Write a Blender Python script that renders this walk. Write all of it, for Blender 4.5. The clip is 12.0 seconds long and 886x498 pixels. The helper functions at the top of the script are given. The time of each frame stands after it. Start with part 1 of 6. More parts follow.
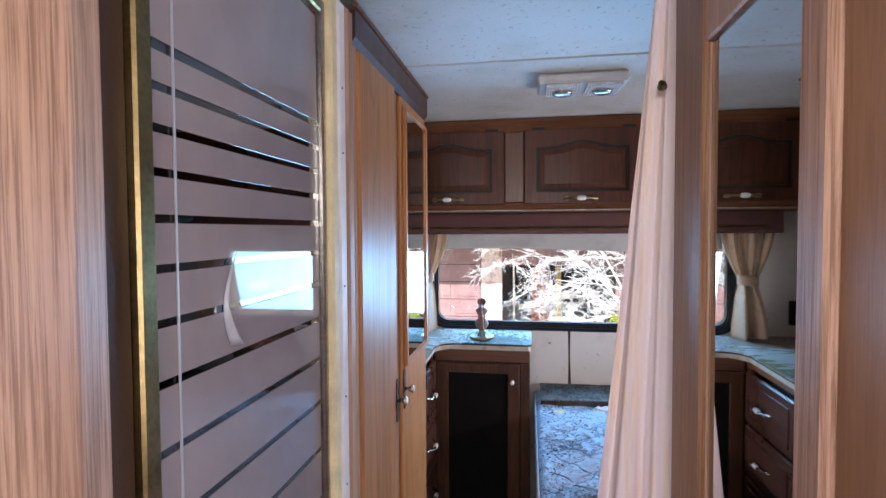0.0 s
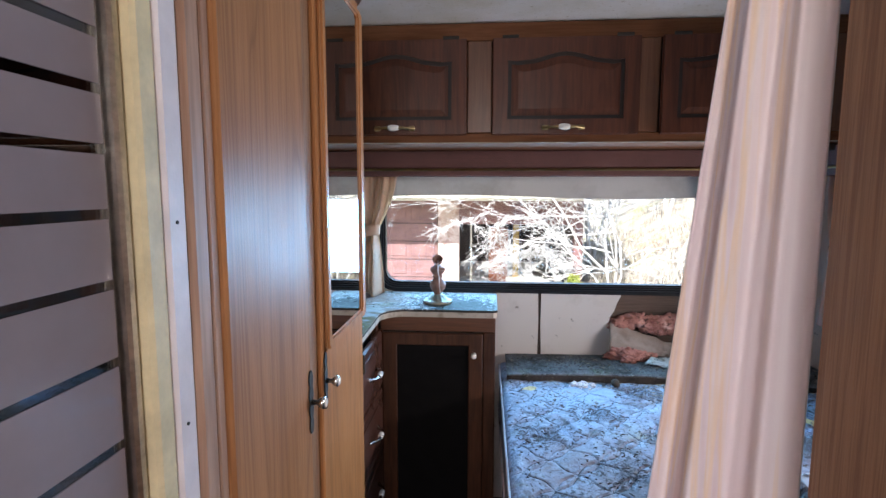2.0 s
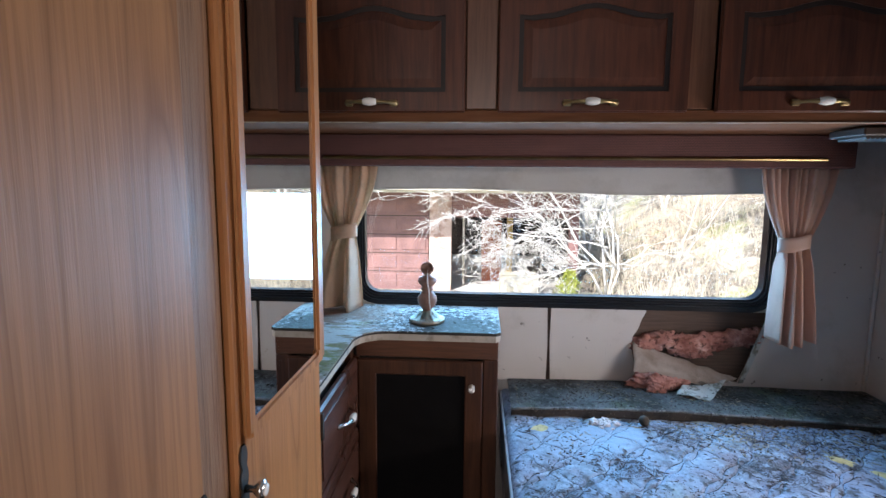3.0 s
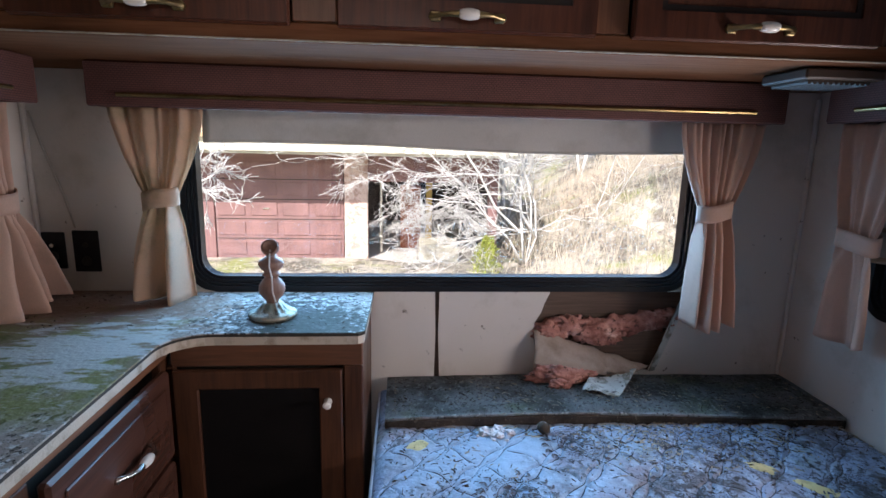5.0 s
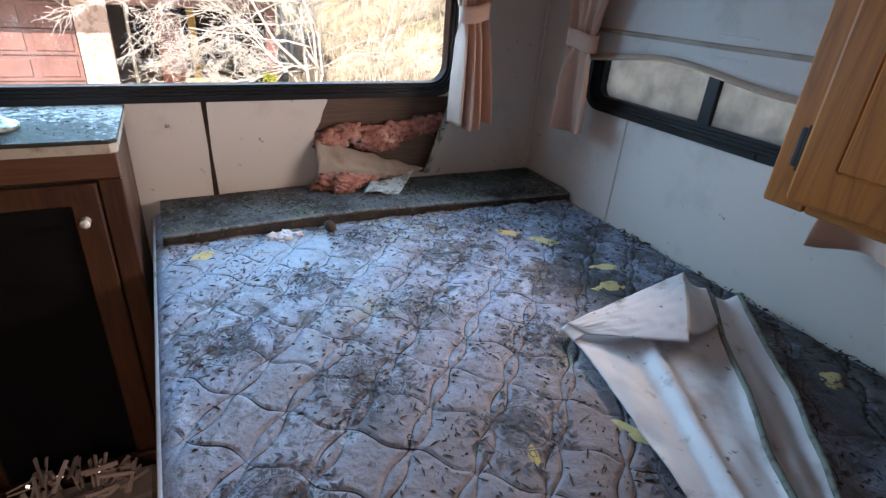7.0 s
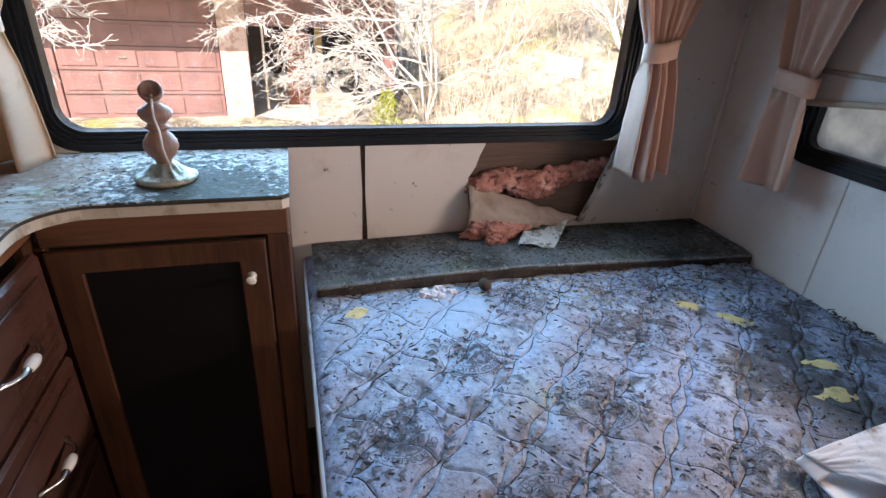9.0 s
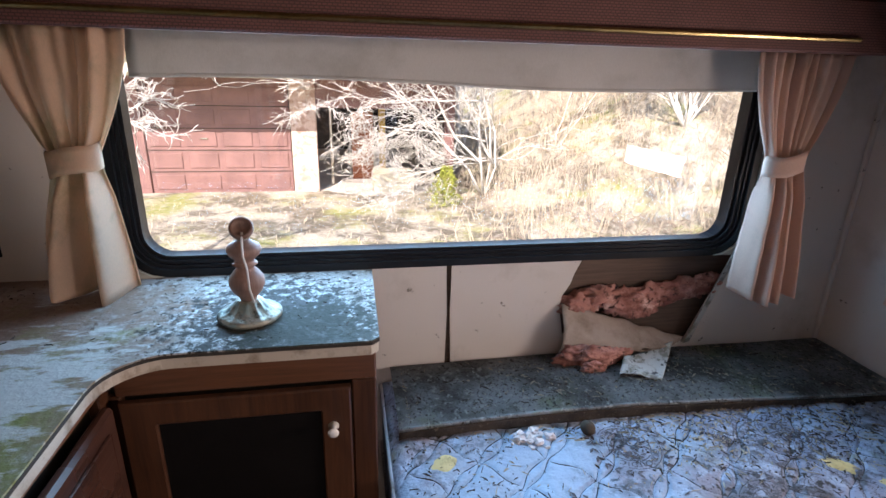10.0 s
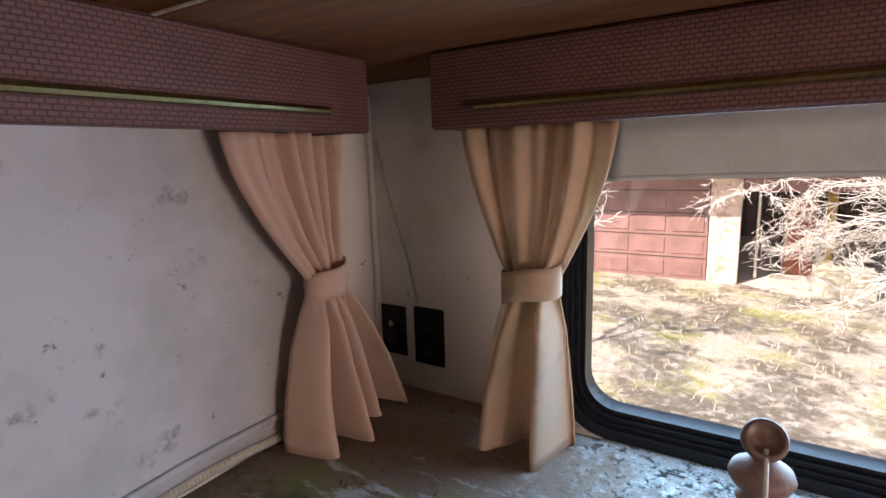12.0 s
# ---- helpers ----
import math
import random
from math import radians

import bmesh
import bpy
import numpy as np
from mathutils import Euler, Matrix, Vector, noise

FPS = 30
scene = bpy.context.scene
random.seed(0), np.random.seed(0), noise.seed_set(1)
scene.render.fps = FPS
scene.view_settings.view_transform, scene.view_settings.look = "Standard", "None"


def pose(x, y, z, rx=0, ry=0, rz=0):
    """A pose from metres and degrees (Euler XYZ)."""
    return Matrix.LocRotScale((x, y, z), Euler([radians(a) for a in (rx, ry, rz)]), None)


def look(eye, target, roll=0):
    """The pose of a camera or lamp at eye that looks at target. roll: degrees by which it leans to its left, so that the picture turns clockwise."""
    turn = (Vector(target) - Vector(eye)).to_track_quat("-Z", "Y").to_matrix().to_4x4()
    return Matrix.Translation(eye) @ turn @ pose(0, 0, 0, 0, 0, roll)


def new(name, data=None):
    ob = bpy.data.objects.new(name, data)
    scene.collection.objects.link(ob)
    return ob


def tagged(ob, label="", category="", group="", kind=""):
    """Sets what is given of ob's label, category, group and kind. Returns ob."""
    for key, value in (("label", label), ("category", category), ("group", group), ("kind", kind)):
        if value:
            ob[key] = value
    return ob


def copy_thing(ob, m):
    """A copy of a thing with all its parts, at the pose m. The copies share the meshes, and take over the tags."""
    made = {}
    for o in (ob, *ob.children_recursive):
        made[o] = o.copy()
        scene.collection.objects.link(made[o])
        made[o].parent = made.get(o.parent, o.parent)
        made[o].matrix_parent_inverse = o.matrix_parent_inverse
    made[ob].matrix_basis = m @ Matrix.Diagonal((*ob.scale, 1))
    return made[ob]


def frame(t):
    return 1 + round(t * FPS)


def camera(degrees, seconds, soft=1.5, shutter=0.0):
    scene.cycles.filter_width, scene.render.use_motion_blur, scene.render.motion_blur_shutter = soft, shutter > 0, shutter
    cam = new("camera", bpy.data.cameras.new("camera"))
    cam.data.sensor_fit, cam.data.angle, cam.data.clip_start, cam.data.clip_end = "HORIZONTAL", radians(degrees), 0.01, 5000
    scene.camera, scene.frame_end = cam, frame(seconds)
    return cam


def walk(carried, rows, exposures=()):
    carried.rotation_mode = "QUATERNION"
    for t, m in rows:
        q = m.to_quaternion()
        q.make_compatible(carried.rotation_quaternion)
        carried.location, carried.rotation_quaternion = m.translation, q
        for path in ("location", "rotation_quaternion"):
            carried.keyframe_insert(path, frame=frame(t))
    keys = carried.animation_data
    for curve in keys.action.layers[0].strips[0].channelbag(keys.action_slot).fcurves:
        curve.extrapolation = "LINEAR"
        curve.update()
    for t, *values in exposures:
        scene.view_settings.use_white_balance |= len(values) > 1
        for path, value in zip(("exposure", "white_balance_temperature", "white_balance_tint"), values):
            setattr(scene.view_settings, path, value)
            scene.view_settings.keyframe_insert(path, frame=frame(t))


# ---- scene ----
cam = camera(81.0, 12.0)
PATH = [
    (0, (0.098, -0.002, 1.435), (-0.23, 1.969, 1.362), -0.3),
    (0.5, (0.046, 0.06, 1.407), (-0.274, 2.031, 1.287), -0.2),
    (1, (0.049, 0.153, 1.382), (-0.213, 2.128, 1.198), -0.2),
    (1.5, (0.083, 0.314, 1.383), (-0.118, 2.292, 1.163), -0.1),
    (2, (0.061, 0.436, 1.362), (-0.101, 2.417, 1.138), 0.1),
    (2.5, (0.048, 0.629, 1.363), (-0.112, 2.606, 1.109), 0.2),
    (2.7, (0.029, 0.7, 1.37), (-0.109, 2.679, 1.117), 0.5),
    (4.3, (0.129, 1.162, 1.335), (0.014, 3.132, 1.009), 0.4),
    (4.5, (0.154, 1.165, 1.338), (0.093, 3.134, 0.998), 0.6),
    (4.7, (0.176, 1.163, 1.344), (0.18, 3.132, 0.991), 0.8),
    (5, (0.19, 1.171, 1.34), (0.348, 3.127, 0.956), 1.3),
    (5.5, (0.203, 1.139, 1.297), (0.712, 3.01, 0.805), 2.5),
    (6, (0.223, 1.112, 1.265), (0.963, 2.851, 0.61), 3.2),
    (6.5, (0.215, 1.09, 1.242), (1.056, 2.721, 0.447), 3.8),
    (6.7, (0.219, 1.082, 1.238), (1.077, 2.677, 0.389), 3.9),
    (8.3, (0.161, 1.214, 1.293), (0.963, 2.771, 0.327), 4.1),
    (8.5, (0.148, 1.243, 1.29), (0.852, 2.859, 0.346), 3.7),
    (9, (0.12, 1.319, 1.283), (0.65, 3.036, 0.405), 3.2),
    (9.5, (0.077, 1.45, 1.325), (0.499, 3.235, 0.527), 2.3),
    (10, (0.066, 1.497, 1.366), (0.413, 3.355, 0.713), 1.5),
    (10.5, (0.013, 1.57, 1.356), (0.155, 3.489, 0.81), 1.0),
    (11, (-0.043, 1.726, 1.344), (-0.296, 3.65, 0.86), -0.2),
    (11.5, (-0.099, 1.818, 1.362), (-0.787, 3.649, 0.944), -1.1),
    (12, (-0.132, 1.844, 1.382), (-1.186, 3.507, 1.026), -1.8),
]
walk(cam, [(t, look(eye, target, roll)) for t, eye, target, roll in PATH],
     exposures=[(0.0, 1.72, 5900, 14), (1.5, 1.7, 5950, 13), (2.7, 1.47, 6100, 13), (4.5, 1.1, 6150, 16), (6.5, 1.32, 7300, 20), (8.5, 1.5, 7400, 21), (9.5, 1.33, 7150, 22), (11.0, 1.25, 6950, 23), (12.0, 1.22, 7450, 25)])

# ---- world, sun, lamps ----
world = bpy.data.worlds.new("sky")
scene.world = world
world.use_nodes = True
_wn = world.node_tree
_sky = _wn.nodes.new("ShaderNodeTexSky")
_sky.sky_type = "NISHITA"
_sky.sun_disc = False
_sky.sun_elevation = radians(42)
_sky.sun_rotation = radians(205)
_wn.links.new(_sky.outputs["Color"], _wn.nodes["Background"].inputs["Color"])
_wn.nodes["Background"].inputs["Strength"].default_value = 0.15

sun = new("sun", bpy.data.lights.new("sun", "SUN"))
sun.data.energy = 5.0
sun.data.angle = radians(0.5)
sun.data.color = (1.0, 0.965, 0.91)
sun.matrix_world = look((-4.0, -8.5, 8.5), (0, 0, 0))


def window_lamp(name, centre, aim, w, h, energy, colour, spread=180):
    ob = new(name, bpy.data.lights.new(name, "AREA"))
    ob.data.shape = "RECTANGLE"
    ob.data.size, ob.data.size_y = w, h
    ob.data.energy, ob.data.color, ob.data.spread = energy, colour, radians(spread)
    ob.matrix_world = look(centre, aim)
    return ob


window_lamp("rear_window_daylight", (0.32, 2.655, 1.16), (0.32, 0.6, 0.55), 1.3, 0.34, 6.0, (0.28, 0.63, 1.0), 150)
window_lamp("side_window_daylight", (1.366, 1.86, 1.02), (-0.8, 2.15, 1.22), 0.50, 0.08, 2.2, (1.0, 0.90, 0.83), 115)
window_lamp("front_side_daylight", (1.39, -0.45, 1.2), (-0.25, 0.55, 1.1), 0.7, 0.7, 6.0, (1.0, 0.90, 0.83))
window_lamp("front_high_daylight", (0.15, -0.96, 1.62), (0.1, 1.0, 0.95), 1.1, 0.3, 6.5, (1.0, 0.90, 0.84))

# ---- materials ----


def node_mat(name):
    m = bpy.data.materials.new(name)
    m.use_nodes = True
    nt = m.node_tree
    return m, nt, nt.nodes["Principled BSDF"]


def add_node(nt, kind, **kw):
    n = nt.nodes.new(kind)
    for key, value in kw.items():
        n.inputs[key].default_value = value
    return n


def coords(nt, scale=(1, 1, 1), rot=(0, 0, 0)):
    tc = nt.nodes.new("ShaderNodeTexCoord")
    mp = nt.nodes.new("ShaderNodeMapping")
    mp.inputs["Scale"].default_value = scale
    mp.inputs["Rotation"].default_value = rot
    nt.links.new(tc.outputs["Object"], mp.inputs["Vector"])
    return mp.outputs["Vector"]


def ramp(nt, fac, stops):
    r = nt.nodes.new("ShaderNodeValToRGB")
    while len(r.color_ramp.elements) < len(stops):
        r.color_ramp.elements.new(0.5)
    for e, (p, c) in zip(r.color_ramp.elements, stops):
        e.position = p
        e.color = (*c, 1) if len(c) == 3 else c
    nt.links.new(fac, r.inputs["Fac"])
    return r.outputs["Color"]


def noise_fac(nt, vec, scale, detail=5.0, rough=0.55, distort=0.0):
    n = add_node(nt, "ShaderNodeTexNoise", Scale=scale, Detail=detail, Roughness=rough, Distortion=distort)
    nt.links.new(vec, n.inputs["Vector"])
    return n.outputs["Fac"]


def blend(nt, fac, a, b, mode="MIX"):
    n = nt.nodes.new("ShaderNodeMix")
    n.data_type, n.blend_type = "RGBA", mode
    for value, sock in ((fac, n.inputs[0]), (a, n.inputs[6]), (b, n.inputs[7])):
        if isinstance(value, bpy.types.NodeSocket):
            nt.links.new(value, sock)
        elif isinstance(value, (int, float)):
            sock.default_value = value
        else:
            sock.default_value = (*value, 1)
    return n.outputs[2]


def bump(nt, bsdf, height, strength, distance=0.002):
    b = add_node(nt, "ShaderNodeBump", Strength=strength, Distance=distance)
    nt.links.new(height, b.inputs["Height"])
    nt.links.new(b.outputs["Normal"], bsdf.inputs["Normal"])


def plain(name, colour, rough=0.6, metal=0.0, vary=0.15, scale=14.0, fine=160.0, relief=0.15, spec=0.5):
    """A surface of one colour with blotches, fine grain and a little relief."""
    m, nt, b = node_mat(name)
    v = coords(nt)
    dark = tuple(c * (1 - vary) for c in colour)
    lite = tuple(min(1, c * (1 + vary)) for c in colour)
    c1 = ramp(nt, noise_fac(nt, v, scale), [(0.3, dark), (0.7, lite)])
    grain = noise_fac(nt, v, fine, 3)
    c2 = blend(nt, 0.25 * vary * 3, c1, ramp(nt, grain, [(0.3, dark), (0.7, lite)]))
    nt.links.new(c2, b.inputs["Base Color"])
    b.inputs["Roughness"].default_value = rough
    b.inputs["Metallic"].default_value = metal
    b.inputs["Specular IOR Level"].default_value = spec
    bump(nt, b, grain, relief)
    return m


def wood(name, dark, lite, along="z", rough=0.42, scale=1.0, ring=0.55, spec=0.45):
    """Oak-like grain that runs along one axis."""
    m, nt, b = node_mat(name)
    s = {"x": (0.06, 1, 1), "y": (1, 0.06, 1), "z": (1, 1, 0.06)}[along]
    v = coords(nt, tuple(k * scale for k in s))
    w1 = noise_fac(nt, v, 16, 4, 0.6, 2.2)
    w2 = noise_fac(nt, v, 160, 3, 0.6, 0.4)
    w3 = noise_fac(nt, coords(nt), 4.0, 3)
    mid = tuple((a + c) / 2 for a, c in zip(dark, lite))
    c1 = ramp(nt, w1, [(0.36, dark), (0.46, mid), (0.55, lite), (0.64, mid)])
    c2 = blend(nt, ring, ramp(nt, w2, [(0.35, dark), (0.62, lite)]), c1)
    c3 = blend(nt, 0.3, c2, ramp(nt, w3, [(0.3, dark), (0.7, lite)]))
    nt.links.new(c3, b.inputs["Base Color"])
    nt.links.new(ramp(nt, w3, [(0.3, (rough - 0.08,) * 3), (0.7, (rough + 0.12,) * 3)]), b.inputs["Roughness"])
    b.inputs["Specular IOR Level"].default_value = spec
    bump(nt, b, w2, 0.25, 0.0015)
    return m


def stained(name, base, stains, rough=0.6, relief=0.2, fine=200.0, spec=0.4):
    """A base colour with stains, on the ground also shade patches, each (colour, scale, from, to)."""
    m, nt, b = node_mat(name)
    v = coords(nt)
    c = blend(nt, 0.2, base, ramp(nt, noise_fac(nt, v, 5), [(0.3, tuple(k * 0.75 for k in base)), (0.7, base)]))
    for i, (colour, scale, lo, hi) in enumerate(stains):
        vv = coords(nt, (1, 1, 1), (0.3 * i, 0.2 * i, 0.7 * i + 0.4))
        c = blend(nt, ramp(nt, noise_fac(nt, vv, scale, 8, 0.65), [(lo, (0, 0, 0)), (hi, (1, 1, 1))]), c, colour)
    nt.links.new(c, b.inputs["Base Color"])
    b.inputs["Roughness"].default_value = rough
    b.inputs["Specular IOR Level"].default_value = spec
    bump(nt, b, noise_fac(nt, v, fine, 4), relief)
    return m


def cloth(name, colour, dirt, rough=0.9, amount=(0.52, 0.75), trans=0.0):
    m, nt, b = node_mat(name)
    v = coords(nt)
    weave = noise_fac(nt, coords(nt, (1, 1, 0.25)), 700, 2)
    c1 = blend(nt, ramp(nt, noise_fac(nt, v, 9, 7, 0.6), [(amount[0], (0, 0, 0)), (amount[1], (0.8, 0.8, 0.8))]), colour, dirt)
    c2 = blend(nt, 0.18, c1, ramp(nt, weave, [(0.35, tuple(k * 0.6 for k in colour)), (0.65, colour)]))
    nt.links.new(c2, b.inputs["Base Color"])
    b.inputs["Roughness"].default_value = rough
    b.inputs["Specular IOR Level"].default_value = 0.2
    b.inputs["Sheen Weight"].default_value = 0.15
    bump(nt, b, weave, 0.2, 0.001)
    if trans:
        t = nt.nodes.new("ShaderNodeBsdfTranslucent")
        nt.links.new(c2, t.inputs["Color"])
        mx = add_node(nt, "ShaderNodeMixShader", Fac=trans)
        nt.links.new(b.outputs[0], mx.inputs[1])
        nt.links.new(t.outputs[0], mx.inputs[2])
        nt.links.new(mx.outputs[0], nt.nodes["Material Output"].inputs["Surface"])
    return m


def woven(name, a, b_, joint):
    """Basket-weave upholstery with small raised cells."""
    m, nt, b = node_mat(name)
    tc = nt.nodes.new("ShaderNodeTexCoord")
    sep = nt.nodes.new("ShaderNodeSeparateXYZ")
    nt.links.new(tc.outputs["Object"], sep.inputs[0])
    add = nt.nodes.new("ShaderNodeMath")
    nt.links.new(sep.outputs["X"], add.inputs[0])
    nt.links.new(sep.outputs["Y"], add.inputs[1])
    com = nt.nodes.new("ShaderNodeCombineXYZ")
    nt.links.new(add.outputs[0], com.inputs["X"])
    nt.links.new(sep.outputs["Z"], com.inputs["Y"])
    br = add_node(nt, "ShaderNodeTexBrick", Scale=1.0)
    br.inputs["Brick Width"].default_value = 0.0085
    br.inputs["Row Height"].default_value = 0.0048
    br.inputs["Mortar Size"].default_value = 0.0010
    br.inputs["Mortar Smooth"].default_value = 0.4
    br.inputs["Color1"].default_value = (*a, 1)
    br.inputs["Color2"].default_value = (*b_, 1)
    br.inputs["Mortar"].default_value = (*joint, 1)
    nt.links.new(com.outputs[0], br.inputs["Vector"])
    c = blend(nt, 0.25, br.outputs["Color"], ramp(nt, noise_fac(nt, coords(nt), 18), [(0.3, joint), (0.7, a)]))
    nt.links.new(c, b.inputs["Base Color"])
    b.inputs["Roughness"].default_value = 0.7
    inv = nt.nodes.new("ShaderNodeInvert")
    nt.links.new(br.outputs["Fac"], inv.inputs["Color"])
    bump(nt, b, inv.outputs[0], 0.5, 0.002)
    return m


def glass(name, tint=(1, 1, 1), rough=0.0, alpha_mix=0.08, gloss_tint=(1, 1, 1)):
    """A thin pane: clear, with a mirror gloss that grows to grazing angles."""
    m, nt, b = node_mat(name)
    tr = nt.nodes.new("ShaderNodeBsdfTransparent")
    tr.inputs["Color"].default_value = (*tint, 1)
    gl = nt.nodes.new("ShaderNodeBsdfGlossy")
    gl.inputs["Roughness"].default_value = rough
    gl.inputs["Color"].default_value = (*gloss_tint, 1)
    fr = add_node(nt, "ShaderNodeFresnel", IOR=1.5)
    mul = nt.nodes.new("ShaderNodeMath")
    mul.operation = "MULTIPLY_ADD"
    mul.inputs[1].default_value, mul.inputs[2].default_value = 1.0, alpha_mix - 0.04
    nt.links.new(fr.outputs[0], mul.inputs[0])
    mx = nt.nodes.new("ShaderNodeMixShader")
    nt.links.new(mul.outputs[0], mx.inputs[0])
    nt.links.new(tr.outputs[0], mx.inputs[1])
    nt.links.new(gl.outputs[0], mx.inputs[2])
    nt.links.new(mx.outputs[0], nt.nodes["Material Output"].inputs["Surface"])
    return m


M_WALL = stained("wall_panel_paper", (0.70, 0.65, 0.60), [((0.42, 0.37, 0.30), 3.0, 0.56, 0.80), ((0.16, 0.13, 0.10), 30.0, 0.66, 0.71)], 0.55)
M_WALL_PLAIN = stained("trailer_wall", (0.55, 0.50, 0.45), [((0.38, 0.33, 0.27), 3.0, 0.55, 0.8)], 0.6)
M_CEIL = stained("ceiling_board", (0.68, 0.69, 0.70), [((0.52, 0.51, 0.44), 2.5, 0.48, 0.72), ((0.30, 0.28, 0.20), 70.0, 0.60, 0.70)], 0.5, 0.7, 130.0)
M_FLOOR = stained("floor_vinyl", (0.12, 0.09, 0.07), [((0.05, 0.04, 0.03), 5.0, 0.45, 0.7)], 0.6)


def veneer(name, dark, lite, rough=0.42, spec=0.35):
    """Flat-sawn oak: drawn-out cathedral figure, fine pores and soft patches, the grain upright."""
    m, nt, b = node_mat(name)
    v = coords(nt, (1, 1, 0.09))
    big = noise_fac(nt, v, 5.5, 2, 0.4, 0.6)
    mul = nt.nodes.new("ShaderNodeMath")
    mul.operation = "MULTIPLY"
    mul.inputs[1].default_value = 17.0
    nt.links.new(big, mul.inputs[0])
    saw = nt.nodes.new("ShaderNodeMath")
    saw.operation = "FRACT"
    nt.links.new(mul.outputs[0], saw.inputs[0])
    mid = tuple(0.4 * a + 0.6 * c for a, c in zip(dark, lite))
    c = ramp(nt, saw.outputs[0], [(0.0, mid), (0.45, lite), (0.82, mid), (0.93, dark), (1.0, mid)])
    pores = noise_fac(nt, coords(nt, (1, 1, 0.025)), 260, 4, 0.6)
    c = blend(nt, ramp(nt, pores, [(0.40, (0.5, 0.5, 0.5)), (0.54, (0, 0, 0))]), c, dark)
    soft = noise_fac(nt, coords(nt), 5.0, 3)
    c = blend(nt, 0.35, c, ramp(nt, soft, [(0.3, mid), (0.7, lite)]))
    nt.links.new(c, b.inputs["Base Color"])
    nt.links.new(ramp(nt, soft, [(0.3, (rough - 0.08,) * 3), (0.7, (rough + 0.1,) * 3)]), b.inputs["Roughness"])
    b.inputs["Specular IOR Level"].default_value = spec
    bump(nt, b, pores, 0.25, 0.0015)
    return m


M_OAK = veneer("oak_veneer", (0.21, 0.08, 0.026), (0.45, 0.205, 0.078), 0.46)


def coarse_oak(name, dark, lite):
    """Open-grained oak with dark pores drawn out along the upright."""
    m, nt, b = node_mat(name)
    pores = noise_fac(nt, coords(nt, (1, 1, 0.022)), 240, 6, 0.72, 0.4)
    bands = noise_fac(nt, coords(nt, (1, 1, 0.05)), 42, 4, 0.6, 1.2)
    soft = noise_fac(nt, coords(nt), 7.0, 4)
    mid = tuple(0.45 * a + 0.55 * c for a, c in zip(dark, lite))
    c = blend(nt, 0.5, ramp(nt, bands, [(0.40, mid), (0.58, lite)]), ramp(nt, soft, [(0.3, mid), (0.7, lite)]))
    c = blend(nt, ramp(nt, pores, [(0.40, (0.8, 0.8, 0.8)), (0.56, (0, 0, 0))]), c, dark)
    nt.links.new(c, b.inputs["Base Color"])
    b.inputs["Roughness"].default_value = 0.48
    bump(nt, b, pores, 0.4, 0.002)
    return m


M_POST = coarse_oak("door_post_oak", (0.19, 0.085, 0.047), (0.53, 0.33, 0.22))
M_POST_DARK = coarse_oak("brown_post_oak", (0.17, 0.075, 0.032), (0.36, 0.195, 0.10))
M_JAMB = plain("dark_brown_jamb", (0.045, 0.024, 0.013), 0.4, 0, 0.4, 8.0)
M_OAK_RAW = wood("oak_post", (0.24, 0.12, 0.07), (0.56, 0.36, 0.25), "z", 0.5, 0.5, 0.45)
M_GOLD = veneer("golden_oak", (0.23, 0.066, 0.012), (0.50, 0.172, 0.032), 0.36, 0.45)
# cabinet door, frame and rail woods: stain, darkened further by painted-in shade
M_CHERRY = wood("shaded_stained_door", (0.030, 0.010, 0.006), (0.12, 0.040, 0.021), "z", 0.40, 0.8, 0.6, 0.3)
M_GROOVE = plain("groove_dark", (0.014, 0.007, 0.005), 0.6, 0, 0.2)
M_FRAME = wood("shaded_stained_frame", (0.09, 0.036, 0.018), (0.21, 0.092, 0.046), "z", 0.36)
M_FRAME_X = wood("shaded_stained_rail", (0.11, 0.045, 0.022), (0.24, 0.11, 0.058), "x", 0.75, 1.0, 0.55, 0.04)
M_SEAL = plain("grey_seal", (0.30, 0.31, 0.35), 0.4, 0, 0.1)
M_DRESS = wood("dresser_wood", (0.028, 0.011, 0.006), (0.105, 0.042, 0.020), "z", 0.42, 0.8, 0.55, 0.35)
M_DRAWER = wood("drawer_wood", (0.045, 0.020, 0.015), (0.12, 0.053, 0.038), "y", 0.3)
M_BLACK = plain("dark_cane_panel", (0.006, 0.005, 0.005), 0.7, 0, 0.3, spec=0.12)
M_COUNTER = stained("mossy_laminate", (0.42, 0.41, 0.39), [((0.31, 0.29, 0.26), 11.0, 0.47, 0.60), ((0.30, 0.24, 0.20), 2.2, 0.48, 0.7), ((0.60, 0.60, 0.60), 65.0, 0.53, 0.62), ((0.05, 0.045, 0.04), 70.0, 0.54, 0.60), ((0.04, 0.035, 0.03), 150.0, 0.60, 0.65)], 0.72, 1.0, 90.0, 0.12)
M_COUNTER_EDGE = stained("laminate_edge", (0.50, 0.44, 0.36), [((0.2, 0.15, 0.1), 20.0, 0.5, 0.7)], 0.5)
M_RUBBER = plain("black_window_rubber", (0.010, 0.010, 0.012), 0.36, 0, 0.3, spec=0.3)
M_BRASS = plain("aged_brass", (0.27, 0.20, 0.09), 0.30, 1.0, 0.45)
M_TARNISH = stained("tarnished_brass", (0.38, 0.36, 0.29), [((0.28, 0.36, 0.33), 26.0, 0.50, 0.60), ((0.09, 0.085, 0.07), 48.0, 0.5, 0.62)], 0.42, 0.5)
M_TARNISH.node_tree.nodes["Principled BSDF"].inputs["Metallic"].default_value = 0.5
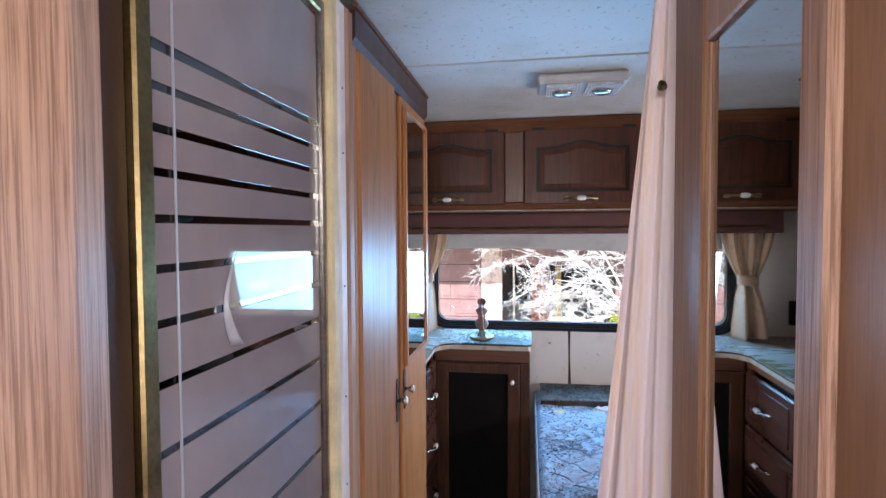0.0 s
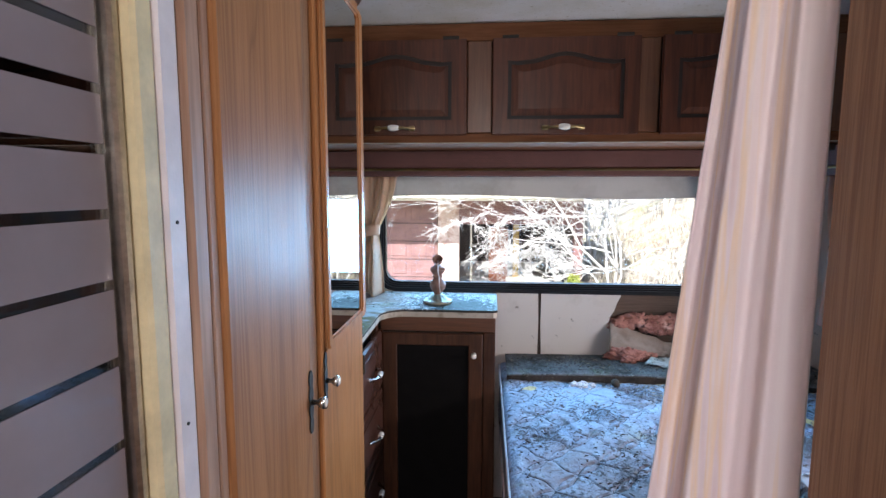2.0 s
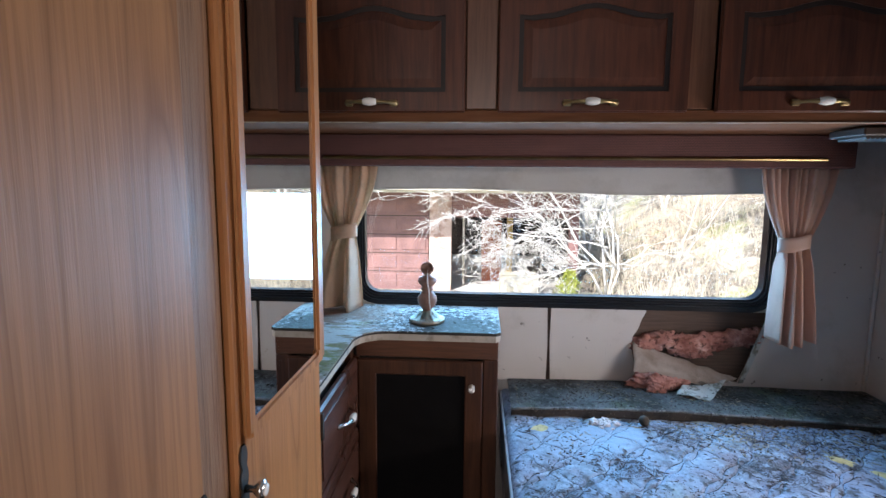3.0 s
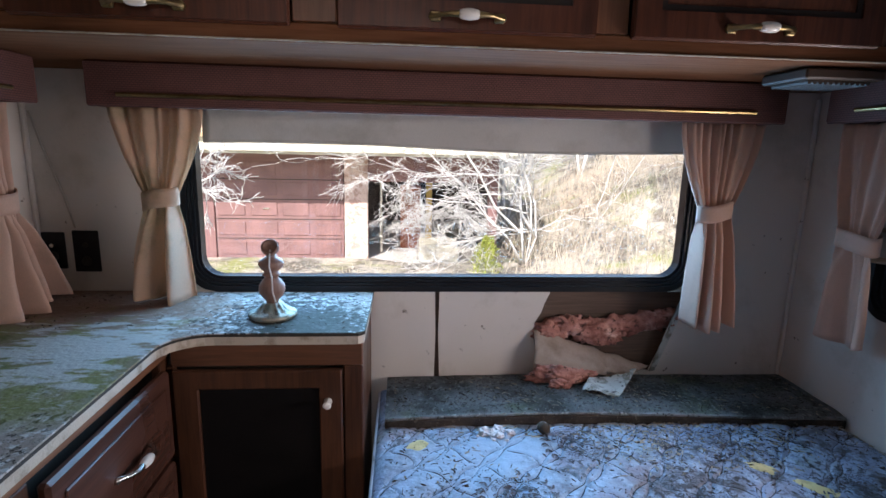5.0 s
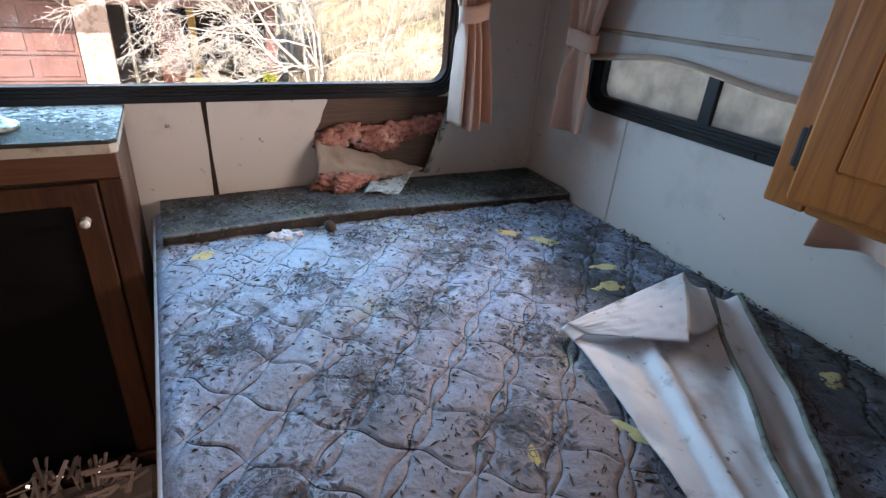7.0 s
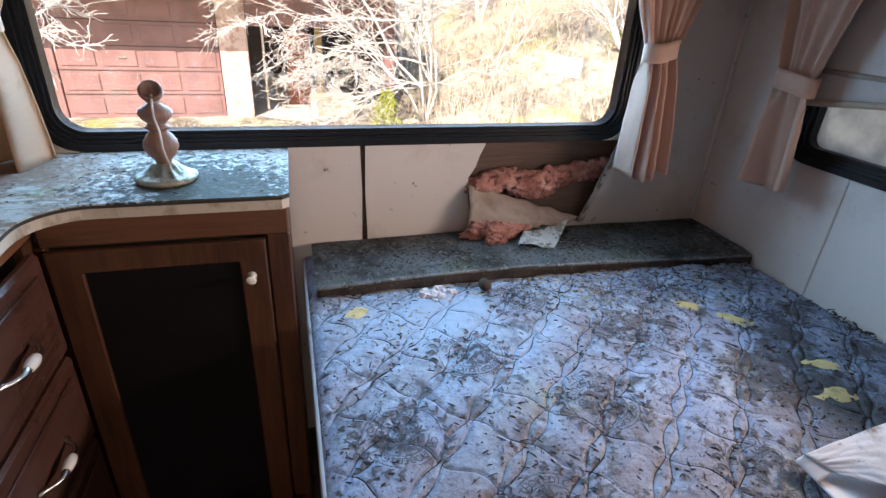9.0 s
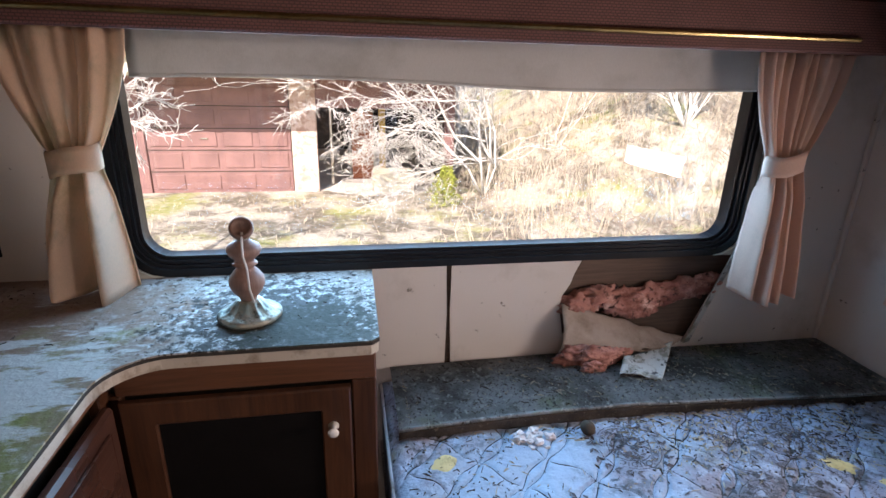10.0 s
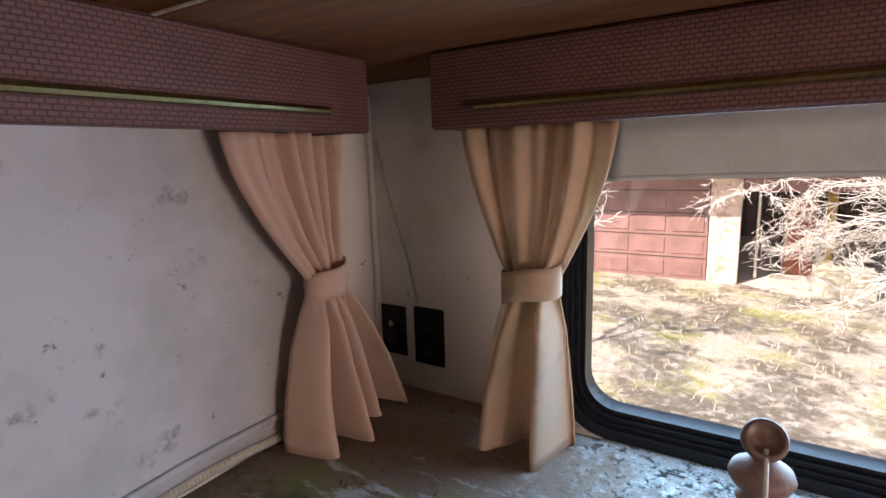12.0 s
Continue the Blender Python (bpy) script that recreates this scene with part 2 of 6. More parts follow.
M_BRONZE = plain("aged_bronze", (0.30, 0.225, 0.11), 0.38, 1.0, 0.4)
M_STEEL = plain("worn_plated_post", (0.50, 0.46, 0.40), 0.28, 1.0, 0.4)
M_CHROME = plain("dull_chrome", (0.6, 0.58, 0.55), 0.25, 1.0, 0.15)
M_PORC = plain("white_porcelain", (0.8, 0.78, 0.74), 0.2, 0, 0.05)
M_VAL = woven("mauve_basket_weave", (0.150, 0.060, 0.052), (0.180, 0.072, 0.062), (0.055, 0.022, 0.019))
M_CURT = cloth("peach_curtain", (0.76, 0.53, 0.42), (0.48, 0.34, 0.25), 0.9, (0.56, 0.8), 0.3)
M_CURT_MOSS = cloth("mildewed_curtain", (0.80, 0.59, 0.43), (0.40, 0.34, 0.19), 0.9, (0.48, 0.68), 0.45)
M_HEM = cloth("dirty_hem", (0.40, 0.34, 0.28), (0.20, 0.15, 0.11), 0.9, (0.42, 0.62))
M_DRAPE, _nt, _b = node_mat("striped_pink_drape")
_v = coords(_nt, (1, 1, 0.03))
_c = ramp(_nt, noise_fac(_nt, _v, 38, 4, 0.5), [(0.36, (0.80, 0.67, 0.67)), (0.47, (0.84, 0.73, 0.72)), (0.53, (0.84, 0.65, 0.50)), (0.57, (0.80, 0.68, 0.69)), (0.68, (0.70, 0.52, 0.50))])
_nt.links.new(_c, _b.inputs["Base Color"])
_b.inputs["Roughness"].default_value = 0.85
_b.inputs["Sheen Weight"].default_value = 0.2
bump(_nt, _b, noise_fac(_nt, coords(_nt), 600, 2), 0.15, 0.001)
M_SHADE_LEFT = stained("smudged_shade", (0.50, 0.465, 0.47), [((0.36, 0.34, 0.33), 4.0, 0.45, 0.66), ((0.22, 0.20, 0.195), 16.0, 0.60, 0.70), ((0.13, 0.115, 0.11), 34.0, 0.66, 0.70)], 0.75)
M_SHADE = cloth("roller_shade", (0.60, 0.58, 0.55), (0.40, 0.38, 0.34), 0.8, (0.52, 0.78), 0.06)
M_FRINGE = cloth("shade_fringe", (0.55, 0.47, 0.38), (0.35, 0.28, 0.2))
M_MATT = stained("mouldy_ticking", (0.285, 0.365, 0.53), [((0.17, 0.18, 0.22), 3.2, 0.46, 0.64), ((0.30, 0.25, 0.27), 2.1, 0.5, 0.7), ((0.28, 0.32, 0.20), 4.5, 0.54, 0.7), ((0.38, 0.46, 0.60), 22.0, 0.50, 0.62), ((0.10, 0.10, 0.115), 17.0, 0.53, 0.62), ((0.035, 0.032, 0.032), 55.0, 0.56, 0.61), ((0.03, 0.03, 0.03), 130.0, 0.61, 0.65)], 0.62, 1.0, 140.0)


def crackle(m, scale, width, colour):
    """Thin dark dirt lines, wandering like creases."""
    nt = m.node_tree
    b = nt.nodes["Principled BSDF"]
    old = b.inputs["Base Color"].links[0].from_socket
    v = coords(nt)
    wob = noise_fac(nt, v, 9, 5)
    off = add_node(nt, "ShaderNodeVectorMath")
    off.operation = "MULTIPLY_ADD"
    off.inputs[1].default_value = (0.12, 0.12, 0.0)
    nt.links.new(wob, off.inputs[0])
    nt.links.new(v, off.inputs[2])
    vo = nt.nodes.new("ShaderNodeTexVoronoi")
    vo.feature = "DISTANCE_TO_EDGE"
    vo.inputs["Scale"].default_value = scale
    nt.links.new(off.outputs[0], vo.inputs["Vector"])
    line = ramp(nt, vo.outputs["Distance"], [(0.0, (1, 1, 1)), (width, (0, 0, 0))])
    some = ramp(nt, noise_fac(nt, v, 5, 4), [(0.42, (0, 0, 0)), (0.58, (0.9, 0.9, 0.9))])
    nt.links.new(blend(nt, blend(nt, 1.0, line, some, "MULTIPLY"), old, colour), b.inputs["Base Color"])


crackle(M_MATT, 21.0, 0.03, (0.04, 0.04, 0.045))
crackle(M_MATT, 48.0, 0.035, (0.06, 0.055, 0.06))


def stain_or_sheen(m, centre, radius, colour, scale, lo, hi, stretch=(1, 1, 1), rot=0.0):
    """A ragged stain, or a painted sky sheen, of one colour round one spot of a surface."""
    nt = m.node_tree
    b = nt.nodes["Principled BSDF"]
    old = b.inputs["Base Color"].links[0].from_socket
    tc = nt.nodes.new("ShaderNodeTexCoord")
    sub_ = nt.nodes.new("ShaderNodeVectorMath")
    sub_.operation = "DISTANCE"
    sub_.inputs[1].default_value = centre
    nt.links.new(tc.outputs["Object"], sub_.inputs[0])
    near = nt.nodes.new("ShaderNodeMapRange")
    near.inputs["From Min"].default_value, near.inputs["From Max"].default_value = 0.0, radius
    near.inputs["To Min"].default_value, near.inputs["To Max"].default_value = 0.22, -0.22
    near.clamp = True
    nt.links.new(sub_.outputs["Value"], near.inputs["Value"])
    add = nt.nodes.new("ShaderNodeMath")
    nt.links.new(near.outputs["Result"], add.inputs[0])
    nt.links.new(noise_fac(nt, coords(nt, stretch, (0, 0, rot)), scale, 9, 0.72), add.inputs[1])
    nt.links.new(blend(nt, ramp(nt, add.outputs[0], [(lo, (0, 0, 0)), (hi, (0.9, 0.9, 0.9))]), old, colour), b.inputs["Base Color"])


stain_or_sheen(M_COUNTER, (-0.60, 2.40, 0.93), 0.62, (0.24, 0.155, 0.115), 5.0, 0.38, 0.54)
stain_or_sheen(M_COUNTER, (-0.54, 2.10, 0.93), 0.50, (0.20, 0.21, 0.065), 9.0, 0.43, 0.66)
stain_or_sheen(M_COUNTER, (-0.66, 2.15, 0.93), 0.27, (0.085, 0.10, 0.02), 14.0, 0.48, 0.66)
stain_or_sheen(M_COUNTER, (-0.45, 2.20, 0.93), 0.40, (0.50, 0.50, 0.48), 12.0, 0.53, 0.60, (0.8, 2.4, 1), 0.6)
stain_or_sheen(M_COUNTER, (-0.08, 2.42, 0.93), 0.30, (0.66, 0.68, 0.68), 60.0, 0.49, 0.60)
stain_or_sheen(M_COUNTER, (-0.08, 2.40, 0.93), 0.36, (0.030, 0.030, 0.028), 42.0, 0.50, 0.58)
stain_or_sheen(M_COUNTER, (0.00, 2.32, 0.93), 0.30, (0.045, 0.05, 0.04), 75.0, 0.49, 0.57)
stain_or_sheen(M_MATT, (1.20, 1.75, 0.63), 0.72, (0.060, 0.056, 0.052), 7.0, 0.50, 0.66)
stain_or_sheen(M_MATT, (1.32, 1.45, 0.63), 0.45, (0.035, 0.03, 0.026), 6.0, 0.40, 0.58)
stain_or_sheen(M_MATT, (0.80, 1.38, 0.63), 0.50, (0.09, 0.066, 0.06), 9.0, 0.52, 0.66)
stain_or_sheen(M_MATT, (0.62, 1.45, 0.63), 0.80, (0.25, 0.215, 0.235), 3.5, 0.38, 0.62)
# blue sky sheen painted into the ticking near the rear window
stain_or_sheen(M_MATT, (0.40, 2.25, 0.63), 0.60, (0.34, 0.46, 0.60), 6.0, 0.46, 0.70)
M_MATT_SIDE = stained("mattress_border", (0.38, 0.42, 0.46), [((0.1, 0.1, 0.1), 12.0, 0.5, 0.7)], 0.8)
M_BOARD = stained("grimy_cushion", (0.215, 0.23, 0.235), [((0.15, 0.19, 0.07), 4.0, 0.52, 0.68), ((0.05, 0.048, 0.042), 8.0, 0.45, 0.65), ((0.32, 0.34, 0.32), 70.0, 0.55, 0.66), ((0.03, 0.028, 0.025), 110.0, 0.56, 0.62)], 0.6, 1.0, 260.0)
M_BOARD_EDGE = stained("dark_board_edge", (0.055, 0.042, 0.034), [((0.02, 0.016, 0.013), 12.0, 0.45, 0.6), ((0.13, 0.11, 0.09), 80.0, 0.58, 0.66)], 0.8, 0.8)
M_FOAM = stained("bare_foam", (0.72, 0.56, 0.26), [((0.4, 0.28, 0.12), 30.0, 0.5, 0.7)], 0.9)
M_PINK = stained("pink_glass_wool", (0.56, 0.27, 0.22), [((0.78, 0.52, 0.45), 14.0, 0.52, 0.64), ((0.30, 0.12, 0.095), 20.0, 0.46, 0.6), ((0.10, 0.055, 0.045), 50.0, 0.56, 0.64)], 1.0, 1.0, 180.0)
# wall paper darkened to brown: the shade on the flap is in this colour
M_PAPER = stained("shade_toned_paper", (0.42, 0.35, 0.30), [((0.24, 0.18, 0.14), 9.0, 0.46, 0.66), ((0.08, 0.05, 0.04), 22.0, 0.62, 0.68)], 0.8, 0.5)
M_SCRAP = stained("white_paper_scrap", (0.55, 0.57, 0.55), [((0.24, 0.24, 0.2), 22.0, 0.50, 0.6), ((0.05, 0.05, 0.045), 60.0, 0.57, 0.62)], 0.7, 0.7)
M_PLY = wood("weathered_sheathing", (0.07, 0.044, 0.032), (0.17, 0.11, 0.08), "x", 0.8)
M_COVER = stained("white_vinyl_cover", (0.72, 0.68, 0.69), [((0.40, 0.33, 0.32), 5.0, 0.5, 0.70), ((0.26, 0.18, 0.15), 11.0, 0.60, 0.70), ((0.14, 0.10, 0.085), 45.0, 0.64, 0.69)], 0.45, 0.3)
M_ZIP = stained("grey_green_piping", (0.20, 0.21, 0.17), [((0.1, 0.1, 0.08), 60.0, 0.5, 0.6)], 0.8)
M_TRIM = plain("painted_white_trim", (0.80, 0.73, 0.73), 0.5, 0, 0.12)
M_YELLOW = plain("yellowed_caulk", (0.76, 0.64, 0.38), 0.6, 0, 0.2)
M_MIRROR = node_mat("mirror_silver")[0]
_b = M_MIRROR.node_tree.nodes["Principled BSDF"]
_b.inputs["Base Color"].default_value, _b.inputs["Metallic"].default_value, _b.inputs["Roughness"].default_value = (0.56, 0.57, 0.56, 1), 1.0, 0.02
M_GLASS = glass("window_glass", (0.97, 0.98, 0.98), 0.0, 0.05)
M_HAZE, _nt, _b = node_mat("fogged_side_glass")
_tl, _tp = _nt.nodes.new("ShaderNodeBsdfTranslucent"), _nt.nodes.new("ShaderNodeBsdfTransparent")
_nt.links.new(ramp(_nt, noise_fac(_nt, coords(_nt), 14, 8, 0.65), [(0.38, (0.42, 0.44, 0.44)), (0.62, (0.62, 0.64, 0.63))]), _tl.inputs["Color"])
_tp.inputs["Color"].default_value = (0.55, 0.58, 0.57, 1)
_mx, _mg = add_node(_nt, "ShaderNodeMixShader", Fac=0.97), add_node(_nt, "ShaderNodeMixShader", Fac=0.02)
_b.inputs["Roughness"].default_value = 0.7
_nt.links.new(_tp.outputs[0], _mx.inputs[1])
_nt.links.new(_tl.outputs[0], _mx.inputs[2])
_nt.links.new(_mx.outputs[0], _mg.inputs[1])
_nt.links.new(_b.outputs[0], _mg.inputs[2])
_nt.links.new(_mg.outputs[0], _nt.nodes["Material Output"].inputs["Surface"])
M_SHOWER = glass("shower_glass", (0.50, 0.47, 0.46), 0.0, 0.16)
M_TAPE = plain("clear_tape", (0.40, 0.39, 0.43), 0.25, 0, 0.1)
M_FROST = plain("frosted_band", (0.29, 0.24, 0.25), 0.03, 0, 0.06, relief=0.0, spec=0.55)
M_BULB = plain("ribbed_lens", (0.75, 0.77, 0.8), 0.15, 0, 0.1)
M_PLASTIC = plain("white_plastic", (0.6, 0.6, 0.6), 0.4, 0, 0.08)
# white lamp plastic coloured dark to hold the shade under the cabinet
M_PLASTIC_SHADE = plain("shade_dark_plastic", (0.07, 0.05, 0.04), 0.5, 0, 0.12)
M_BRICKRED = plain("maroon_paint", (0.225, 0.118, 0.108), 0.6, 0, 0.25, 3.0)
# pillar brick made pale: the sunlight on it is part of the colour
M_PILLAR = stained("brick_sun_in_colour", (0.62, 0.47, 0.40), [((0.42, 0.27, 0.22), 9.0, 0.5, 0.6)], 0.8)
M_TWIG = plain("weathered_twigs", (0.24, 0.19, 0.15), 0.85, 0, 0.5, 1.5)
M_CREAM = plain("cream_fascia", (0.60, 0.55, 0.42), 0.6, 0, 0.15, 2.0)
# near black for dark small parts, and for shade painted on inner walls
M_DARK = plain("dark_parts_and_inner_shade", (0.03, 0.025, 0.02), 0.8, 0, 0.3, 3.0)
M_RUST = plain("rust_board", (0.32, 0.10, 0.045), 0.7, 0, 0.25, 3.0)
M_BARK = stained("pale_bark", (0.70, 0.67, 0.62), [((0.36, 0.32, 0.27), 12.0, 0.5, 0.7)], 0.85)
M_LEAF = plain("yellow_green_leaves", (0.30, 0.33, 0.05), 0.6, 0, 0.4, 6.0)
# the broad dark brown patches paint dappled tree shade on the ground
M_GROUND = stained("shade_patched_ground", (0.40, 0.36, 0.29), [((0.24, 0.25, 0.08), 0.9, 0.50, 0.62), ((0.13, 0.11, 0.08), 1.3, 0.46, 0.56), ((0.46, 0.43, 0.37), 9.0, 0.5, 0.7), ((0.10, 0.085, 0.07), 14.0, 0.56, 0.66)], 0.9, 0.8, 12.0)
M_STRAW = plain("straw", (0.42, 0.36, 0.27), 0.8, 0, 0.3, 3.0)
M_DEBRIS = plain("dead_needles", (0.055, 0.04, 0.028), 0.8, 0, 0.4)
M_PIN = plain("bleached_pin_wood", (0.55, 0.42, 0.36), 0.7, 0, 0.2)

# ---- building helpers ----


def part(name, bm, material, parent=None, label="", smooth=False):
    """Links a bmesh, given in world metres, as one mesh object."""
    me = bpy.data.meshes.new(name)
    bmesh.ops.recalc_face_normals(bm, faces=bm.faces)
    bm.to_mesh(me)
    bm.free()
    me.materials.append(material)
    if smooth:
        for p in me.polygons:
            p.use_smooth = True
    ob = new(name, me)
    if parent is not None:
        ob.parent = parent
        ob.matrix_parent_inverse = Matrix.Translation(-world_place(parent))
    if label:
        ob["label"] = label
    return ob


def world_place(ob):
    return Vector(ob.location) if ob.parent is None else Vector((0, 0, 0))


def thing(name, base, label, category, group=""):
    ob = new(name)
    ob.empty_display_size = 0.05
    ob.location = base
    return tagged(ob, label, category, group)


def structure(name, bm, material, label, category, smooth=False):
    return tagged(part(name, bm, material, None, "", smooth), label, category, "", "structure")


def box(bm, x0, x1, y0, y1, z0, z1, bevel=0.0, seg=1):
    r = bmesh.ops.create_cube(bm, size=1.0, matrix=Matrix.LocRotScale(((x0 + x1) / 2, (y0 + y1) / 2, (z0 + z1) / 2), None, (x1 - x0, y1 - y0, z1 - z0)))
    if bevel:
        edges = {e for v in r["verts"] for e in v.link_edges}
        bmesh.ops.bevel(bm, geom=list(edges), offset=bevel, segments=seg, profile=0.5, affect="EDGES")
    return bm


def boxes(*rows, bevel=0.0):
    bm = bmesh.new()
    for r in rows:
        box(bm, *r, bevel=bevel)
    return bm


def prism(bm, pts, axis, a, b):
    """A polygon of (u, v) pushed from a to b along an axis; x: (y, z), y: (x, z), z: (x, y)."""
    def at(u, v, w):
        return {"x": (w, u, v), "y": (u, w, v), "z": (u, v, w)}[axis]
    lo = [bm.verts.new(at(u, v, a)) for u, v in pts]
    hi = [bm.verts.new(at(u, v, b)) for u, v in pts]
    n = len(pts)
    f1, f2 = bm.faces.new(lo), bm.faces.new(hi[::-1])
    f1.normal_update()
    f2.normal_update()
    for i in range(n):
        bm.faces.new((lo[i], hi[i], hi[(i + 1) % n], lo[(i + 1) % n]))
    bmesh.ops.triangulate(bm, faces=[f1, f2])
    return bm


def ring_frame(bm, outer, inner, axis, a, b):
    """A frame between two loops of equal length."""
    def at(u, v, w):
        return {"x": (w, u, v), "y": (u, w, v), "z": (u, v, w)}[axis]
    loops = [[bm.verts.new(at(u, v, w)) for u, v in pts] for pts, w in ((outer, a), (inner, a), (inner, b), (outer, b))]
    n = len(outer)
    for k in range(4):
        p, q = loops[k], loops[(k + 1) % 4]
        for i in range(n):
            bm.faces.new((p[i], p[(i + 1) % n], q[(i + 1) % n], q[i]))
    return bm


def round_rect(u0, u1, v0, v1, r, n=6):
    pts = []
    for cu, cv, a0 in ((u1 - r, v1 - r, 0), (u0 + r, v1 - r, 90), (u0 + r, v0 + r, 180), (u1 - r, v0 + r, 270)):
        for i in range(n + 1):
            a = radians(a0 + 90 * i / n)
            pts.append((cu + r * math.cos(a), cv + r * math.sin(a)))
    return pts


def lathe(bm, profile, centre, seg=24, flute=None):
    rows = []
    for r, z in profile:
        row = []
        for i in range(seg):
            a = 2 * math.pi * i / seg
            k = r * (1 + (flute(i, r, z) if flute else 0))
            row.append(bm.verts.new((centre[0] + k * math.cos(a), centre[1] + k * math.sin(a), centre[2] + z)))
        rows.append(row)
    for p, q in zip(rows, rows[1:]):
        for i in range(seg):
            bm.faces.new((p[i], p[(i + 1) % seg], q[(i + 1) % seg], q[i]))
    bm.faces.new(rows[0][::-1])
    bm.faces.new(rows[-1])
    return bm


def tube(bm, pts, radius, seg=8):
    """A round rod along points; radius is a number or one for each point."""
    pts = [Vector(p) for p in pts]
    rad = radius if isinstance(radius, (list, tuple)) else [radius] * len(pts)
    rows = []
    for i, p in enumerate(pts):
        d = (pts[min(i + 1, len(pts) - 1)] - pts[max(i - 1, 0)]).normalized()
        s = d.orthogonal().normalized() if abs(d.z) > 0.9 else d.cross(Vector((0, 0, 1))).normalized()
        t = d.cross(s)
        rows.append([bm.verts.new(p + (s * math.cos(2 * math.pi * k / seg) + t * math.sin(2 * math.pi * k / seg)) * rad[i]) for k in range(seg)])
    for p, q in zip(rows, rows[1:]):
        for k in range(seg):
            bm.faces.new((p[k], p[(k + 1) % seg], q[(k + 1) % seg], q[k]))
    bm.faces.new(rows[0][::-1])
    bm.faces.new(rows[-1])
    return bm


def sheet(bm, f, nu, nv, thick=0.0):
    """A surface f(u, v), each 0 to 1; with a thickness it becomes a closed slab along its normals."""
    g = [[Vector(f(i / nu, j / nv)) for j in range(nv + 1)] for i in range(nu + 1)]
    vs = [[bm.verts.new(p) for p in row] for row in g]
    faces = [bm.faces.new((vs[i][j], vs[i + 1][j], vs[i + 1][j + 1], vs[i][j + 1])) for i in range(nu) for j in range(nv)]
    if thick:
        bm.normal_update()
        bmesh.ops.solidify(bm, geom=faces, thickness=thick)
    return bm


def debris(name, label, seed, count, place, size, material):
    """Needles and crumbs lying on a surface; place(random) gives a spot or None."""
    rnd = random.Random(seed)
    bm = bmesh.new()
    for _ in range(count):
        p = place(rnd)
        if p is None:
            continue
        if noise.noise(Vector(p) * 7.0) + rnd.uniform(-0.45, 0.45) < -0.08:
            continue
        a, l, w = rnd.uniform(0, 6.28), size * (0.25 + 1.9 * rnd.random() ** 3), size * rnd.uniform(0.06, 0.28)
        d, s = Vector((math.cos(a), math.sin(a), rnd.uniform(-0.05, 0.12))) * l / 2, Vector((-math.sin(a), math.cos(a), 0)) * w / 2
        c = Vector(p) + Vector((0, 0, 0.0015))
        vs = [bm.verts.new(c + q) for q in (d - s * 0.4, d + s * 0.4, s + Vector((0, 0, w * 0.7)), -d + s * 0.3, -d - s * 0.3, -s)]
        bm.faces.new(vs)
        vs2 = [bm.verts.new(v.co - Vector((0, 0, 0.0012))) for v in vs]
        bm.faces.new(vs2[::-1])
        for i in range(6):
            bm.faces.new((vs[i], vs2[i], vs2[(i + 1) % 6], vs[(i + 1) % 6]))
    return tagged(part(name, bm, material), label, "debris", "", "stuff")


# ---- the shell ----
XL, XR, YR, ZC, YF = -0.79, 1.385, 2.63, 1.885, -0.95

structure("floor", boxes((XL - 0.1, XR + 0.1, YF, YR + 0.08, -0.06, 0.0)), M_FLOOR, "dark worn vinyl floor of the trailer", "floor")
ceil_bm = bmesh.new()
for y0, y1 in ((1.412, YR + 0.08), (0.66, 1.406), (-0.3, 0.654), (YF - 0.08, -0.306)):
    box(ceil_bm, XL - 0.1, XR + 0.1, y0, y1, ZC, ZC + 0.04, 0.002)
box(ceil_bm, XL - 0.1, XR + 0.1, YF, YR + 0.08, ZC + 0.012, ZC + 0.045)
structure("ceiling", ceil_bm, M_CEIL, "pale grey ceiling boards speckled with mould", "ceiling")
seam_bm = bmesh.new()
tube(seam_bm, [(XL, 1.409, ZC - 0.001), (XR, 1.409, ZC - 0.001)], 0.003, 6)
structure("ceiling_trim", seam_bm, M_PLASTIC, "thin joint strip between the ceiling boards", "trim")

# left wall (its window stays behind the drawn shade), right wall with a window, front end with a window
structure("wall_left", boxes((XL - 0.08, XL, YF, YR + 0.08, 0, ZC)), M_WALL, "off-white wall paper on the trailer wall", "wall")
RY0, RY1, RZ0, RZ1 = 1.30, 2.345, 0.962, 1.42
structure("wall_right", boxes((XR, XR + 0.05, YF, -0.80, 0, ZC), (XR, XR + 0.05, -0.10, RY0, 0, ZC), (XR, XR + 0.05, -0.80, -0.10, 0, 0.85), (XR, XR + 0.05, -0.80, -0.10, 1.55, ZC), (XR, XR + 0.05, RY1, YR + 0.08, 0, ZC), (XR, XR + 0.05, RY0, RY1, 0, RZ0), (XR, XR + 0.05, RY0, RY1, RZ1, ZC)),
          M_WALL, "off-white papered side wall with windows", "wall")
structure("wall_front", boxes((XL, XR, YF - 0.08, YF, 0, 1.45), (XL, XR, YF - 0.08, YF, 1.80, ZC), (XL, -0.45, YF - 0.08, YF, 1.45, 1.80), (0.75, XR, YF - 0.08, YF, 1.45, 1.80)),
          M_WALL_PLAIN, "plain front wall with a high narrow window", "wall")

# rear wall: dark sheathing behind, papered panels in front, torn open on one side
WX0, WX1, WZ0, WZ1 = -0.392, 1.042, 0.945, 1.47
